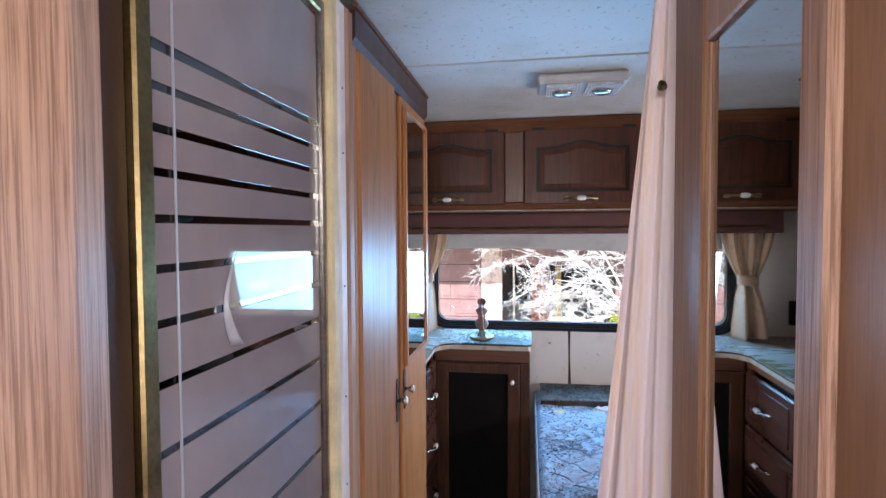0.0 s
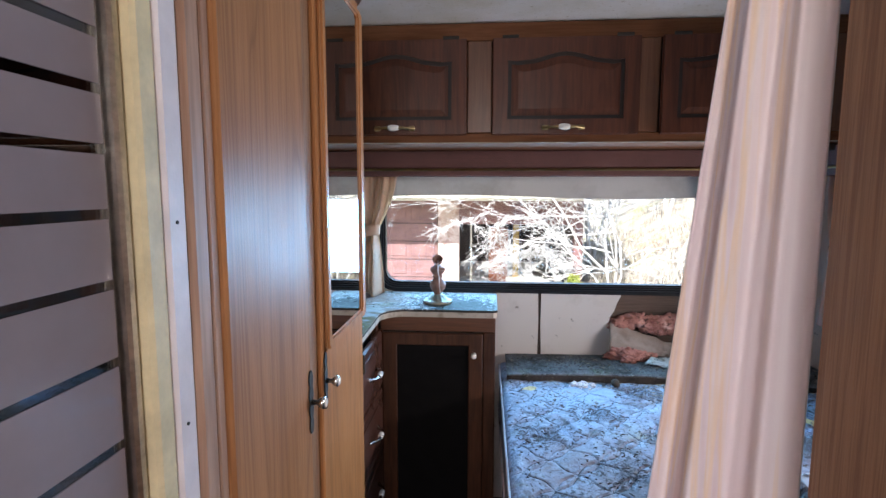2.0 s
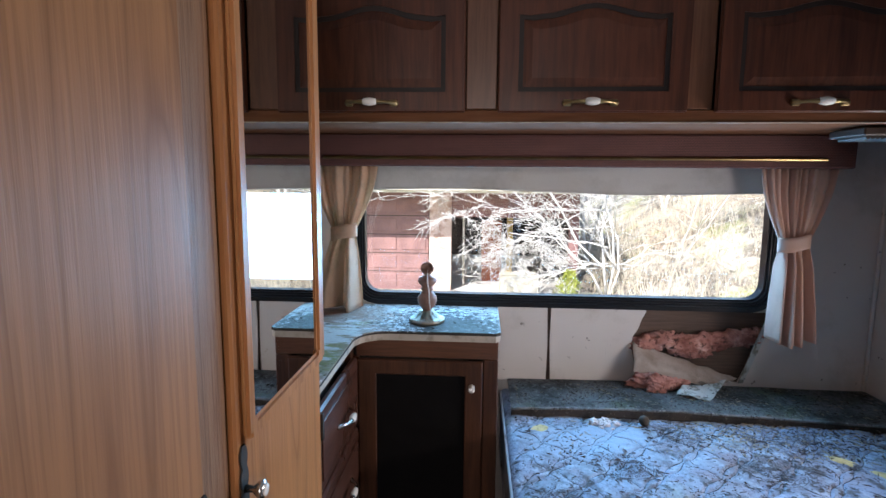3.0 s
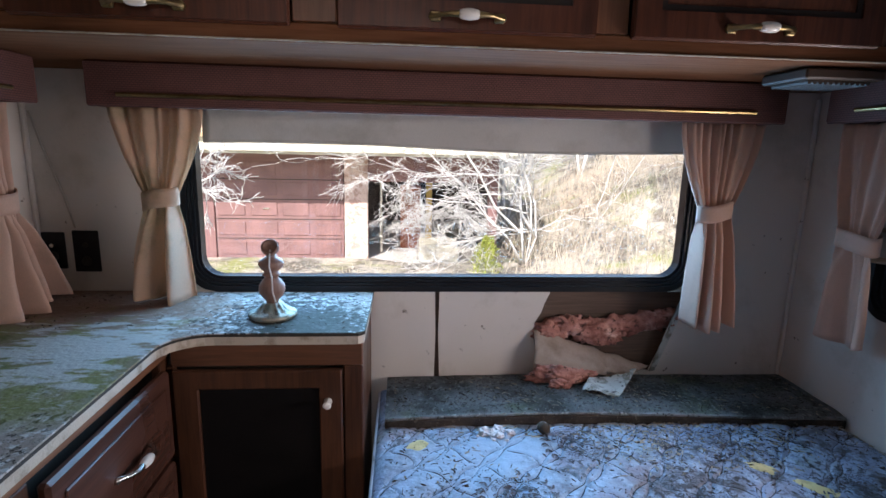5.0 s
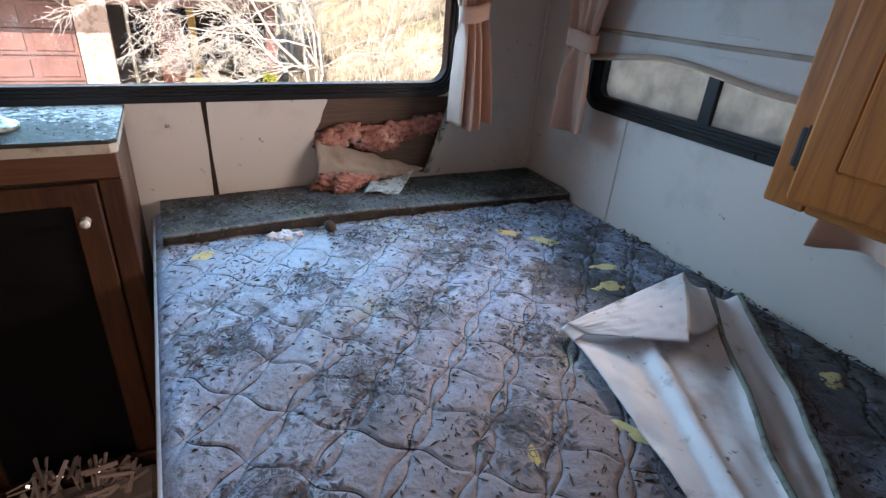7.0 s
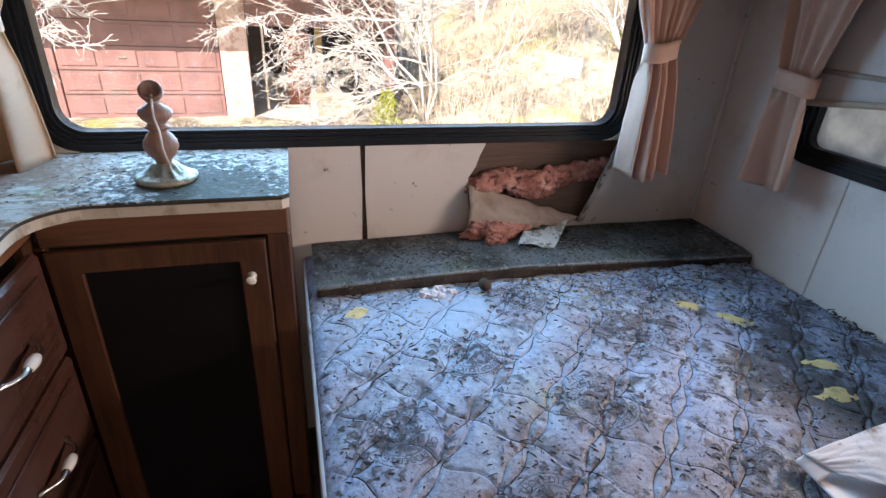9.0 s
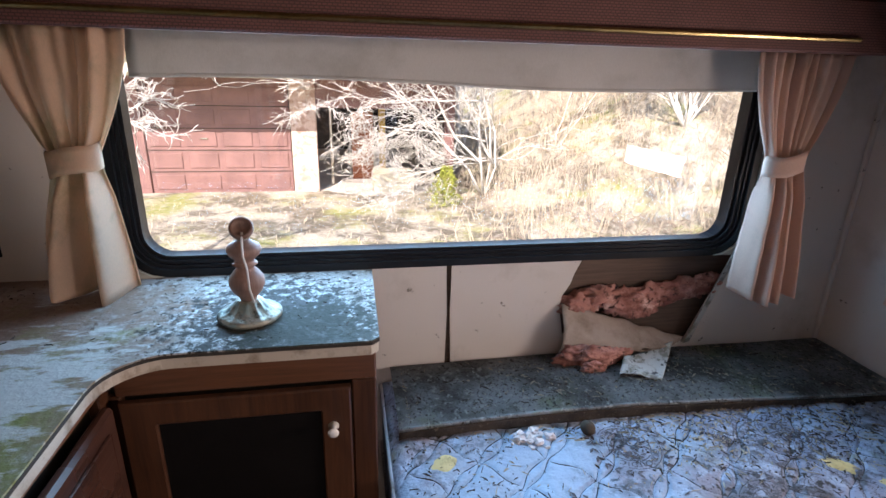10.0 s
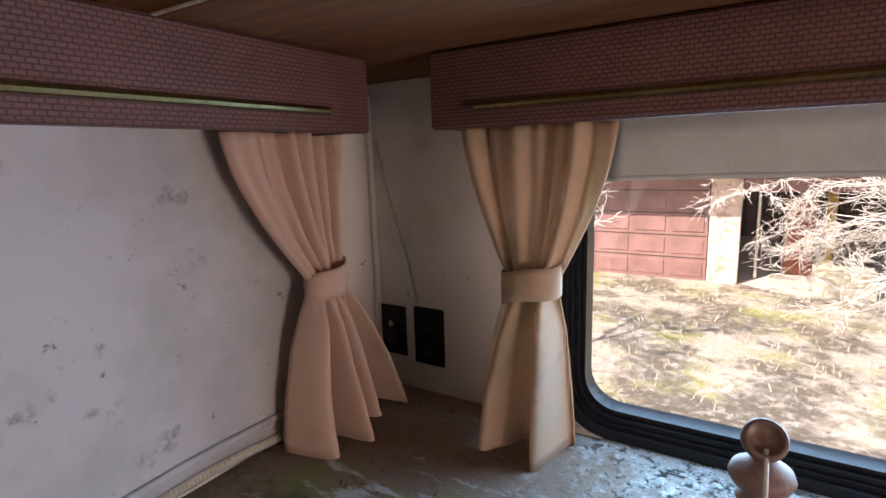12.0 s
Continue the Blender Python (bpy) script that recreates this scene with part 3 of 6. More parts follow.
rear = structure("wall_rear", boxes((XL - 0.08, WX0, YR + 0.02, YR + 0.036, 0, ZC), (WX1, XR + 0.08, YR + 0.02, YR + 0.036, 0, ZC), (WX0, WX1, YR + 0.02, YR + 0.036, 0, WZ0), (WX0, WX1, YR + 0.02, YR + 0.036, WZ1, ZC)),
                 M_PLY, "dark weathered sheathing of the rear wall", "wall")


def wall_panel(pts, name="panel"):
    bm = bmesh.new()
    prism(bm, pts, "y", YR, YR + 0.006)
    return part(name, bm, M_WALL, rear, "off-white papered wall panel")


wall_panel([(XL, 0), (0.287, 0), (0.289, 0.675), (0.291, 0.80), (0.287, 0.936), (XL, 0.936)])
wall_panel([(0.305, 0), (0.955, 0), (0.957, 0.672), (0.77, 0.70), (0.60, 0.72), (0.584, 0.80), (0.588, 0.83), (0.607, 0.862), (0.615, 0.89), (0.630, 0.922), (0.628, 0.936), (0.301, 0.936), (0.299, 0.80), (0.304, 0.675)])
wall_panel([(0.957, 0), (XR, 0), (XR, ZC), (1.084, ZC), (1.082, 1.1), (1.068, 0.95), (1.03, 0.848), (0.957, 0.672)])
wall_panel([(XL, 0.936), (WX0 + 0.002, 0.936), (WX0 + 0.002, ZC), (XL, ZC)])
wall_panel([(WX0 + 0.002, WZ1), (1.084, WZ1), (1.084, ZC), (WX0 + 0.002, ZC)])
# lifted edge of the torn panel
lift = bmesh.new()
sheet(lift, lambda u, v: (0.957 + 0.073 * v + (0.02 + 0.035 * v) * u + 0.012 * v * v, YR - 0.001 - 0.03 * (1 - u) ** 2 * (0.2 + v), 0.672 + 0.31 * v), 6, 12, 0.002)
part("torn_edge", lift, M_SCRAP, rear, "torn paper edge curling off the wall", True)
# seam strip on the side wall and the thin batten in the rear corner
seam = bmesh.new()
box(seam, XR - 0.002, XR, 2.182, 2.186, 0.6, 0.94)
structure("side_wall_seam", seam, M_WALL_PLAIN, "thin joint between two papered wall panels", "trim")
corner = bmesh.new()
box(corner, XR - 0.012, XR, YR - 0.012, YR, 0.6, 1.5, 0.003)
box(corner, XL, XL + 0.012, YR - 0.012, YR, 0.93, 1.5, 0.003)
structure("corner_trim", corner, M_WALL, "papered corner trim", "trim")


# ---- windows ----


def rv_window(name, label, axis, o, depth, panes, mullions=(), r=0.085, glass_mat=None):
    """A rounded black framed window. o: outer u0, u1, v0, v1; depth: room face and outer face along the axis."""
    a, b = depth
    bm = bmesh.new()
    sgn = 1 if b > a else -1
    ring_frame(bm, round_rect(*o, r), round_rect(o[0] + 0.016, o[1] - 0.016, o[2] + 0.016, o[3] - 0.016, r - 0.012), axis, a, b)
    win = structure(name, bm, M_RUBBER, label, "window")
    for k, (i0, i1, off) in enumerate(((0.0165, 0.024, 0.008), (0.0245, 0.032, 0.014), (0.0325, 0.040, 0.022))):
        fb = bmesh.new()
        ring_frame(fb, round_rect(o[0] + i0, o[1] - i0, o[2] + i0, o[3] - i0, r - i0 * 0.8), round_rect(o[0] + i1, o[1] - i1, o[2] + i1, o[3] - i1, r - i1 * 0.8), axis, a + sgn * off, b)
        part("frame_step", fb, M_RUBBER, win)
    for u0, u1 in mullions:
        mb = bmesh.new()
        if axis == "x":
            box(mb, min(a, b) + 0.026, max(a, b) - 0.016, u0, u1, o[2] + 0.03, o[3] - 0.03, 0.004)
        part("mullion", mb, M_RUBBER, win)
    for u0, u1, off in panes:
        gb = bmesh.new()
        c = a + sgn * off
        prism(gb, round_rect(u0, u1, o[2] + 0.036, o[3] - 0.036, r - 0.03), axis, min(c, c + sgn * 0.004), max(c, c + sgn * 0.004))
        g = part("pane", gb, glass_mat or M_GLASS, win, "clear glass pane")
        g.visible_shadow = False
    return win


rv_window("window_rear", "wide black rubber framed rear window with rounded corners", "y", (-0.408, 1.062, 0.930, 1.485), (YR - 0.014, YR + 0.044), [(-0.376, 1.030, 0.05)], glass_mat=M_GLASS)
rv_window("window_side", "black framed sliding side window with hazy glass", "x", (1.27, 2.368, 0.942, 1.44), (XR - 0.012, XR + 0.06), [(1.30, 1.955, 0.035), (1.955, 2.335, 0.045)], [(1.935, 1.975)], 0.06, M_HAZE)
latch_bm = boxes((XR - 0.016, XR - 0.012, 1.78, 1.92, 0.945, 0.956), bevel=0.001)
part("sill_latch", latch_bm, M_RUBBER, bpy.data.objects["window_side"])

# ---- overhead cabinet along the rear wall ----
CY = 2.13
cab = thing("overhead_cabinet", (0.3, 2.4, 1.515), "reddish brown wooden overhead cabinet with arched doors", "cabinet")
part("bottom_panel", boxes((XL + 0.002, XR - 0.002, CY + 0.02, YR - 0.002, 1.516, 1.53)), M_FRAME_X, cab)
part("face_rail", boxes((XL + 0.002, XR - 0.002, CY, CY + 0.02, 1.512, 1.545), bevel=0.003), M_FRAME_X, cab)
part("face_rail", boxes((XL + 0.002, XR - 0.002, CY, CY + 0.02, 1.83, ZC - 0.002), bevel=0.002), M_FRAME_X, cab)
DOORS = [(-0.452, -0.002), (0.078, 0.530), (0.594, 1.067)]
for x0, x1 in ((XL + 0.002, -0.455), (0.0005, 0.0755), (0.5325, 0.5915), (1.0695, XR - 0.002)):
    part("face_stile", boxes((x0, x1, CY + 0.001, CY + 0.02, 1.546, 1.829), bevel=0.002), M_FRAME, cab)
part("cabinet_back", boxes((XL + 0.004, XR - 0.004, CY + 0.03, CY + 0.036, 1.53, ZC - 0.004)), M_DARK, cab)
part("end_panel", boxes((XL + 0.01, -0.60, CY - 0.006, CY, 1.55, 1.825), bevel=0.003), M_CHERRY, cab)


def arch_loop(x0, x1, z0, z1, rise, n=14):
    """A panel outline with a cathedral arch on top."""
    pts = [(x0, z0), (x1, z0), (x1, z1)]
    for i in range(1, n):
        t = i / n
        x = x1 + (x0 - x1) * t
        s = abs(2 * t - 1)
        k = 0 if s > 0.72 else 0.5 + 0.5 * math.cos(math.pi * s / 0.72)
        pts.append((x, z1 + rise * (k - 0.12 * (1 if s > 0.72 else 0))))
    pts.append((x0, z1))
    return pts


def arched_door(x0, x1, z0, z1, yf):
    d = part("door", boxes((x0, x1, yf + 0.006, yf + 0.018, z0, z1), bevel=0.003), M_CHERRY, cab, "cherry door with an arched raised panel, shade in its dark colour")
    out = [(x0 + 0.003, z0 + 0.003), (x1 - 0.003, z0 + 0.003), (x1 - 0.003, z1 - 0.003)] + [(x1 + (x0 - x1) * i / 14, z1 - 0.003) for i in range(1, 14)] + [(x0 + 0.003, z1 - 0.003)]
    m = 0.048
    inn = arch_loop(x0 + m, x1 - m, z0 + m, z1 - m - 0.022, 0.024)
    fb = bmesh.new()
    ring_frame(fb, out, inn, "y", yf, yf + 0.006)
    part("door_frame", fb, M_CHERRY, d)
    # near-black ring between door frame and raised panel, for contrast
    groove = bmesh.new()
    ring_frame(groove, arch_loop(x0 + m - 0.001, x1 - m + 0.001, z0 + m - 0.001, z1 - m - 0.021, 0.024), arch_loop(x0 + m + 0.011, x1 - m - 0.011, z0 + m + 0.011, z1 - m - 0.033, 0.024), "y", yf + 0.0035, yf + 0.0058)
    part("panel_groove", groove, M_GROOVE, d, "dark groove ring")
    for inset, y in ((0.012, yf + 0.002),):
        pb = bmesh.new()
        big = arch_loop(x0 + m + inset, x1 - m - inset, z0 + m + inset, z1 - m - 0.022 - inset, 0.024)
        small = arch_loop(x0 + m + inset + 0.02, x1 - m - inset - 0.02, z0 + m + inset + 0.02, z1 - m - 0.042 - inset, 0.022)
        lo = [pb.verts.new((u, yf + 0.0055, v)) for u, v in big]
        hi = [pb.verts.new((u, y - 0.001, v)) for u, v in small]
        n = len(lo)
        for i in range(n):
            pb.faces.new((lo[i], lo[(i + 1) % n], hi[(i + 1) % n], hi[i]))
        bmesh.ops.triangulate(pb, faces=[pb.faces.new(hi)])
        part("raised_panel", pb, M_CHERRY, d)
    for hx in (x0 + 0.03, x1 - 0.075):
        part("hinge", boxes((hx, hx + 0.05, yf - 0.003, yf + 0.004, z1 - 0.004, z1 + 0.006), bevel=0.001), M_DARK, d)
    return d


def bow_handle(parent, cx, cy, cz, axis, out, metal=None):
    """A metal pull with a white porcelain middle. out: unit vector away from the front."""
    o = Vector(out)
    a = Vector((1, 0, 0)) if axis == "x" else Vector((0, 1, 0))
    c = Vector((cx, cy, cz))
    bm = bmesh.new()
    half = [(-0.062, 0.0, 0.006), (-0.060, 0.004, 0.007), (-0.053, 0.008, 0.005), (-0.045, 0.019, 0.004), (-0.032, 0.026, 0.0045), (-0.016, 0.027, 0.006)]
    rows = half + [(-t, d, r) for t, d, r in reversed(half)]
    tube(bm, [c + a * t + o * d for t, d, r in rows], [r for t, d, r in rows], 8)
    h = part("handle", bm, metal or M_CHROME, parent, "aged bronze pull" if metal else "chrome pull", True)
    if metal:
        for t in (-0.064, 0.046):
            p, q = c + a * t, c + a * (t + 0.018) + o * 0.008
            part("foot_plate", boxes((min(p.x, q.x), max(p.x, q.x), min(p.y, q.y), max(p.y, q.y), cz - 0.008, cz + 0.008), bevel=0.002), metal, parent)
    pm = bmesh.new()
    tube(pm, [c + a * t + o * 0.027 for t in (-0.018, -0.014, -0.006, 0, 0.006, 0.014, 0.018)], [0.005, 0.008, 0.0095, 0.010, 0.0095, 0.008, 0.005], 12)
    part("porcelain_grip", pm, M_PORC, parent, "white porcelain grip", True)
    return h


for x0, x1 in DOORS:
    d = arched_door(x0, x1, 1.537, 1.834, CY - 0.018)
    bow_handle(d, (x0 + x1) / 2 - 0.005, CY - 0.018, 1.558, "x", (0, -1, 0), M_BRONZE)
# bead in a pale colour that paints the thin lit line on this edge
rod = bmesh.new()
box(rod, XL + 0.01, XR - 0.01, CY - 0.004, CY - 0.0005, 1.5125, 1.5155, 0.001)
part("edge_bead", rod, M_COUNTER_EDGE, cab, "bead along the lower edge, pale to paint its lit line")


# ---- valances ----


def valance(axis, front, back, u0, u1, name="valance", end_lo=True, end_hi=True):
    z0, z1 = 1.415, 1.514
    v = thing(name, ((u0 + u1) / 2, (front + back) / 2, z0) if axis == "x" else ((front + back) / 2, (u0 + u1) / 2, z0), "mauve basket-weave padded valance with a brass rod", "valance", "padded window valances")
    s = 1 if back > front else -1

    def bx(ua, ub, fa, fb, za, zb, bevel):
        lo, hi = min(fa, fb), max(fa, fb)
        return boxes((ua, ub, lo, hi, za, zb), bevel=bevel) if axis == "x" else boxes((lo, hi, ua, ub, za, zb), bevel=bevel)
    part("front_board", bx(u0, u1, front, front + s * 0.022, z0, z1, 0.004), M_VAL, v)
    if end_lo:
        part("end_board", bx(u0, u0 + 0.02, front + s * 0.0225, back, z0 + 0.001, z1 - 0.001, 0.003), M_VAL, v)
    if end_hi:
        part("end_board", bx(u1 - 0.02, u1, front + s * 0.0225, back, z0 + 0.001, z1 - 0.001, 0.003), M_VAL, v)
    rb = bmesh.new()
    p = front - s * 0.004
    a, b = u0 + 0.07, u1 - 0.085
    pts = [(a + (b - a) * i / 10, p, 1.441) if axis == "x" else (p, a + (b - a) * i / 10, 1.441) for i in range(11)]
    tube(rb, pts, 0.005, 8)
    part("brass_rod", rb, M_BRASS, v, "thin brass rod")
    return v


valance("x", 2.437, YR - 0.001, -0.522, 1.147)
valance("y", -0.608, XL + 0.001, 1.72, 2.418)
valance("y", 1.185, XR - 0.001, 1.35, 2.36)


# ---- shades ----
def roller_shade(name, label, axis, wall, into, u0, u1, z_low, wavy=0.0, fringe=False, slack=0.004, bar_up=0.062, mat=None):
    v = thing(name, ((u0 + u1) / 2, wall, z_low) if axis == "x" else (wall, (u0 + u1) / 2, z_low), label, "window shade")

    def f(u, w):
        t = u0 + (u1 - u0) * u
        low = z_low + (wavy * math.sin(u * 9.5 + 1.0) if wavy else 0.006 * math.sin(u * 7) - 0.006 * u)
        z = 1.50 + (low - 1.50) * w
        d = slack * math.sin(u * 11 + w * 2) * w + slack * 0.6 * math.sin(u * 23)
        return (t, wall + into * (0.012 + d), z) if axis == "x" else (wall + into * (0.012 + d), t, z)
    sb = bmesh.new()
    sheet(sb, f, 60, 16, 0.0015)
    part("fabric", sb, mat or M_SHADE, v, "", True)
    if not fringe:
        hb = bmesh.new()
        sheet(hb, lambda u, w: Vector(f(u, 1.0)) + Vector((0, into * 0.002, 0.0 + 0.007 * w)), 60, 2, 0.0015)
        part("hem", hb, M_SHADE, v, "narrow stitched hem", True)
    if fringe:
        tb = bmesh.new()
        bar = [f(i / 20, 0.885 if wavy else 0.9) for i in range(21)]
        tube(tb, [(p[0] + (into * 0.004 if axis == "y" else 0), p[1] + (into * 0.008 if axis == "x" else 0), z_low + bar_up) for p in bar], 0.006, 8)
        part("hem_bar", tb, mat or M_HEM, v, "dirty folded hem", True)
        fb = bmesh.new()
        for i in range(180):
            p = Vector(f((i + 0.5) / 180, 1.0))
            o = Vector((into * 0.003, 0, 0)) if axis == "y" else Vector((0, into * 0.003, 0))
            tube(fb, [p + o + Vector((0, 0, 0.006)), p + o * 2 + Vector((0, 0, -0.004)), p + o + Vector((0, 0, -0.009))], [0.003, 0.0045, 0.0025], 5)
        part("fringe", fb, M_FRINGE, v, "short looped fringe", True)
    return v


roller_shade("rear_shade", "grey white roller shade pulled part way down", "x", YR - 0.014, -1, -0.33, 1.002, 1.338)
sh = roller_shade("side_shade", "stained white roller shade with scalloped fringe", "y", XR - 0.014, -1, 1.30, 2.36, 1.105, 0.016, True)
part("pull_clip", boxes((XR - 0.044, XR - 0.04, 1.84, 1.93, 1.188, 1.192), (XR - 0.044, XR - 0.04, 1.85, 1.93, 1.142, 1.146), bevel=0.001), M_PLASTIC, sh, "clear plastic pull")
roller_shade("left_shade", "white roller shade with grey stains drawn down to the counter", "y", XL, 1, 1.40, 2.47, 0.945, 0.006, True, 0.004, 0.034, M_SHADE_LEFT)


# ---- tied-back curtains ----
def tied_curtain(name, axis, wall, into, top, tie, low, z_top, z_tie, z_low, mat, label, folds=7, seed=0, flare=0.03):
    """Curtain gathered by a band. top, tie and low: (u0, u1) at each height; into: away from the wall."""
    rnd = random.Random(seed)
    ph = [rnd.uniform(0, 6.28) for _ in range(4)]
    base = (sum(low) / 2, wall + into * 0.03, z_low) if axis == "x" else (wall + into * 0.03, sum(low) / 2, z_low)
    th = thing(name, base, label, "curtain", "peach tie-back curtains")

    def f(u, w):
        z = z_top + (z_low - z_top) * w
        if z > z_tie:
            k = (z_top - z) / (z_top - z_tie)
            s0, s1 = k ** 1.6, k ** 1.6
            a, b = top[0] + (tie[0] - top[0]) * s0, top[1] + (tie[1] - top[1]) * s1
            amp = 0.012 * (1 - k) + 0.010 * k
        else:
            k = (z_tie - z) / (z_tie - z_low)
            s = math.sin(k * math.pi / 2)
            a, b = tie[0] + (low[0] - tie[0]) * s, tie[1] + (low[1] - tie[1]) * s
            amp = 0.010 + flare * 0.55 * k
        t = a + (b - a) * u
        uu = u + 0.05 * math.sin(5.1 * u + ph[1] + 1.2 * w) + 0.025 * math.sin(13 * u + ph[3])
        mix = 0.35 + 0.65 * (0.5 + 0.5 * math.sin(6.0 * u + ph[2] + 1.5 * w))
        low_part = max(0.0, min(1.0, (z_tie + 0.03 - z) / 0.10))
        fine = (1 - low_part) + 0.16 * low_part
        broad = 1.7 * low_part * math.sin(2 * math.pi * folds * 0.36 * (u + 0.09 * math.sin(4.3 * u + ph[2])) + ph[3])
        d = 0.035 + amp * (broad + fine * mix * math.sin(2 * math.pi * folds * uu + ph[0] + 0.9 * math.sin(3 * w + ph[1])) + 0.6 * math.sin(2 * math.pi * (folds * 0.37) * uu + ph[2] + 2 * w))
        d += 0.0025 * noise.noise(Vector((u * 9, w * 11, seed)))
        zz = z - (0.010 * math.sin(5 * u + ph[3]) if w > 0.98 else 0)
        return (t, wall + into * d, zz) if axis == "x" else (wall + into * d, t, zz)
    bm = bmesh.new()
    sheet(bm, f, 84, 44, 0.0022)
    part("fabric", bm, mat, th, "", True)
    bb = bmesh.new()

    def g(u, w):
        a = 2 * math.pi * u
        mid, half = (tie[0] + tie[1]) / 2, (tie[1] - tie[0]) / 2 + 0.008
        t = mid + half * math.cos(a)
        d = 0.035 + 0.030 * math.sin(a)
        z = z_tie + 0.022 - 0.046 * w + 0.008 * math.cos(a) + 0.002 * math.sin(3 * a + seed)
        return (t, wall + into * d, z) if axis == "x" else (wall + into * d, t, z)
    sheet(bb, g, 32, 4, 0.002)
    part("tie_band", bb, mat, th, "folded tie band", True)
    return th


tied_curtain("curtain", "x", 2.555, -1, (-0.515, -0.295), (-0.450, -0.376), (-0.520, -0.362), 1.42, 1.200, 0.938, M_CURT_MOSS, "peach curtain, green with mildew, touching the counter", 6, 3)
tied_curtain("curtain", "x", 2.555, -1, (0.925, 1.150), (1.000, 1.080), (0.992, 1.100), 1.42, 1.185, 0.862, M_CURT, "peach pleated curtain tied back beside the rear window", 9, 5)
tied_curtain("curtain", "y", -0.755, 1, (2.265, 2.475), (2.392, 2.452), (2.338, 2.545), 1.42, 1.195, 0.936, M_CURT, "peach curtain tied back beside the drawn shade", 8, 7, 0.04)
tied_curtain("curtain", "y", 1.335, -1, (2.235, 2.445), (2.29, 2.385), (2.265, 2.40), 1.42, 1.14, 0.875, M_CURT, "peach curtain tied back beside the side window", 5, 9, 0.012)
tied_curtain("curtain", "y", 1.37, -1, (1.32, 1.50), (1.38, 1.47), (1.36, 1.585), 1.42, 1.14, 0.842, M_CURT, "peach curtain hanging below the wooden wall cabinet", 5, 11, 0.012)

# cord running down the papered wall, and cream filler pieces under the window's rounded corners
cord = bmesh.new()
tube(cord, [(-0.772, YR - 0.003, 1.41), (-0.752, YR - 0.004, 1.33), (-0.728, YR - 0.004, 1.25), (-0.709, YR - 0.004, 1.19), (-0.690, YR - 0.003, 1.105)], 0.0022, 6)
# the cord, kept with the structure as trim
structure("wall_cord", cord, M_WALL_PLAIN, "thin pale cord running down the papered wall", "trim", True)
for x, k in ((-0.416, 1), (1.070, -1)):
    fil = bmesh.new()
    prism(fil, [(x, 0.9315), (x + k * 0.086, 0.9315), (x + k * 0.060, 0.937), (x + k * 0.034, 0.952), (x + k * 0.014, 0.976), (x + k * 0.004, 1.002), (x, 1.010)], "y", YR - 0.020, YR - 0.0005)
    tagged(part("window_filler", fil, M_COUNTER_EDGE), "cream filler piece under the rounded window corner", "trim", "window fillers")

# ---- dresser with its L-shaped counter ----
CT = 0.93


def counter_outline(off=0.0):
    pts = [(XL + 0.002, 1.712), (-0.300 + off, 1.712), (-0.308 + off, 2.19)]
    r = 0.09
    for i in range(9):
        a = radians(180 - 90 * i / 8)
        pts.append((-0.308 + off + r + r * math.cos(a), 2.283 - off - r + r * math.sin(a)))
    pts += [(0.095 + off * 0.5, 2.283 - off), (0.108 + off * 0.5, 2.296 - off), (0.110 + off * 0.5, YR - 0.003), (XL + 0.002, YR - 0.003)]
    return pts


ctr = thing("counter", (-0.4, 2.3, 0.9), "pale mossy laminate counter with a lifting edge", "counter")
cb = bmesh.new()
prism(cb, counter_outline(0.0), "z", CT - 0.006, CT)
part("laminate_top", cb, M_COUNTER, ctr)
cb = bmesh.new()
prism(cb, counter_outline(-0.003), "z", CT - 0.029, CT - 0.0062)
part("edge_core", cb, M_COUNTER_EDGE, ctr, "bare particle board edge")
cb = bmesh.new()
prism(cb, counter_outline(0.0008), "z", CT - 0.0085, CT - 0.0030)
part("glue_line", cb, M_DARK, ctr)

FY = 2.303
dr = thing("dresser", (-0.12, 2.46, 0.0), "dark brown wooden dresser with a black door panel", "dresser")
part("side_panel", boxes((0.088, 0.102, FY + 0.02, YR - 0.004, 0.0, 0.899), bevel=0.002), M_DRESS, dr, "mildewed dark wooden side")
part("top_rail", boxes((-0.325, 0.102, FY, FY + 0.02, 0.843, 0.900), bevel=0.003), wood("dresser_rail", (0.06, 0.024, 0.012), (0.16, 0.066, 0.032), "x", 0.4), dr)
part("stile", boxes((0.058, 0.102, FY + 0.001, FY + 0.02, 0.0, 0.842), bevel=0.003), M_DRESS, dr)
part("stile", boxes((-0.345, -0.318, FY + 0.001, FY + 0.02, 0.0, 0.842), bevel=0.003), M_DRESS, dr)
part("carcass", boxes((-0.36, 0.087, FY + 0.022, YR - 0.006, 0.02, 0.898)), M_DARK, dr)
ddo = bmesh.new()
ring_frame(ddo, [(-0.316, 0.05), (0.056, 0.05), (0.056, 0.84), (-0.316, 0.84)], [(-0.262, 0.10), (0.004, 0.10), (0.004, 0.795), (-0.262, 0.795)], "y", FY - 0.018, FY - 0.001)
bmesh.ops.bevel(ddo, geom=[e for e in ddo.edges if abs(e.verts[0].co.y - e.verts[1].co.y) < 1e-5], offset=0.003, segments=1, affect="EDGES")
dd = part("door", ddo, M_DRESS, dr, "brown framed door with a black panel")
part("door_panel", boxes((-0.266, 0.008, FY - 0.010, FY - 0.006, 0.096, 0.799)), M_BLACK, dd, "black panel")
kb = bmesh.new()
tube(kb, [(0.024, FY - 0.018, 0.763), (0.024, FY - 0.024, 0.763), (0.024, FY - 0.030, 0.763), (0.024, FY - 0.038, 0.763), (0.024, FY - 0.041, 0.763)], [0.010, 0.005, 0.006, 0.010, 0.006], 14)
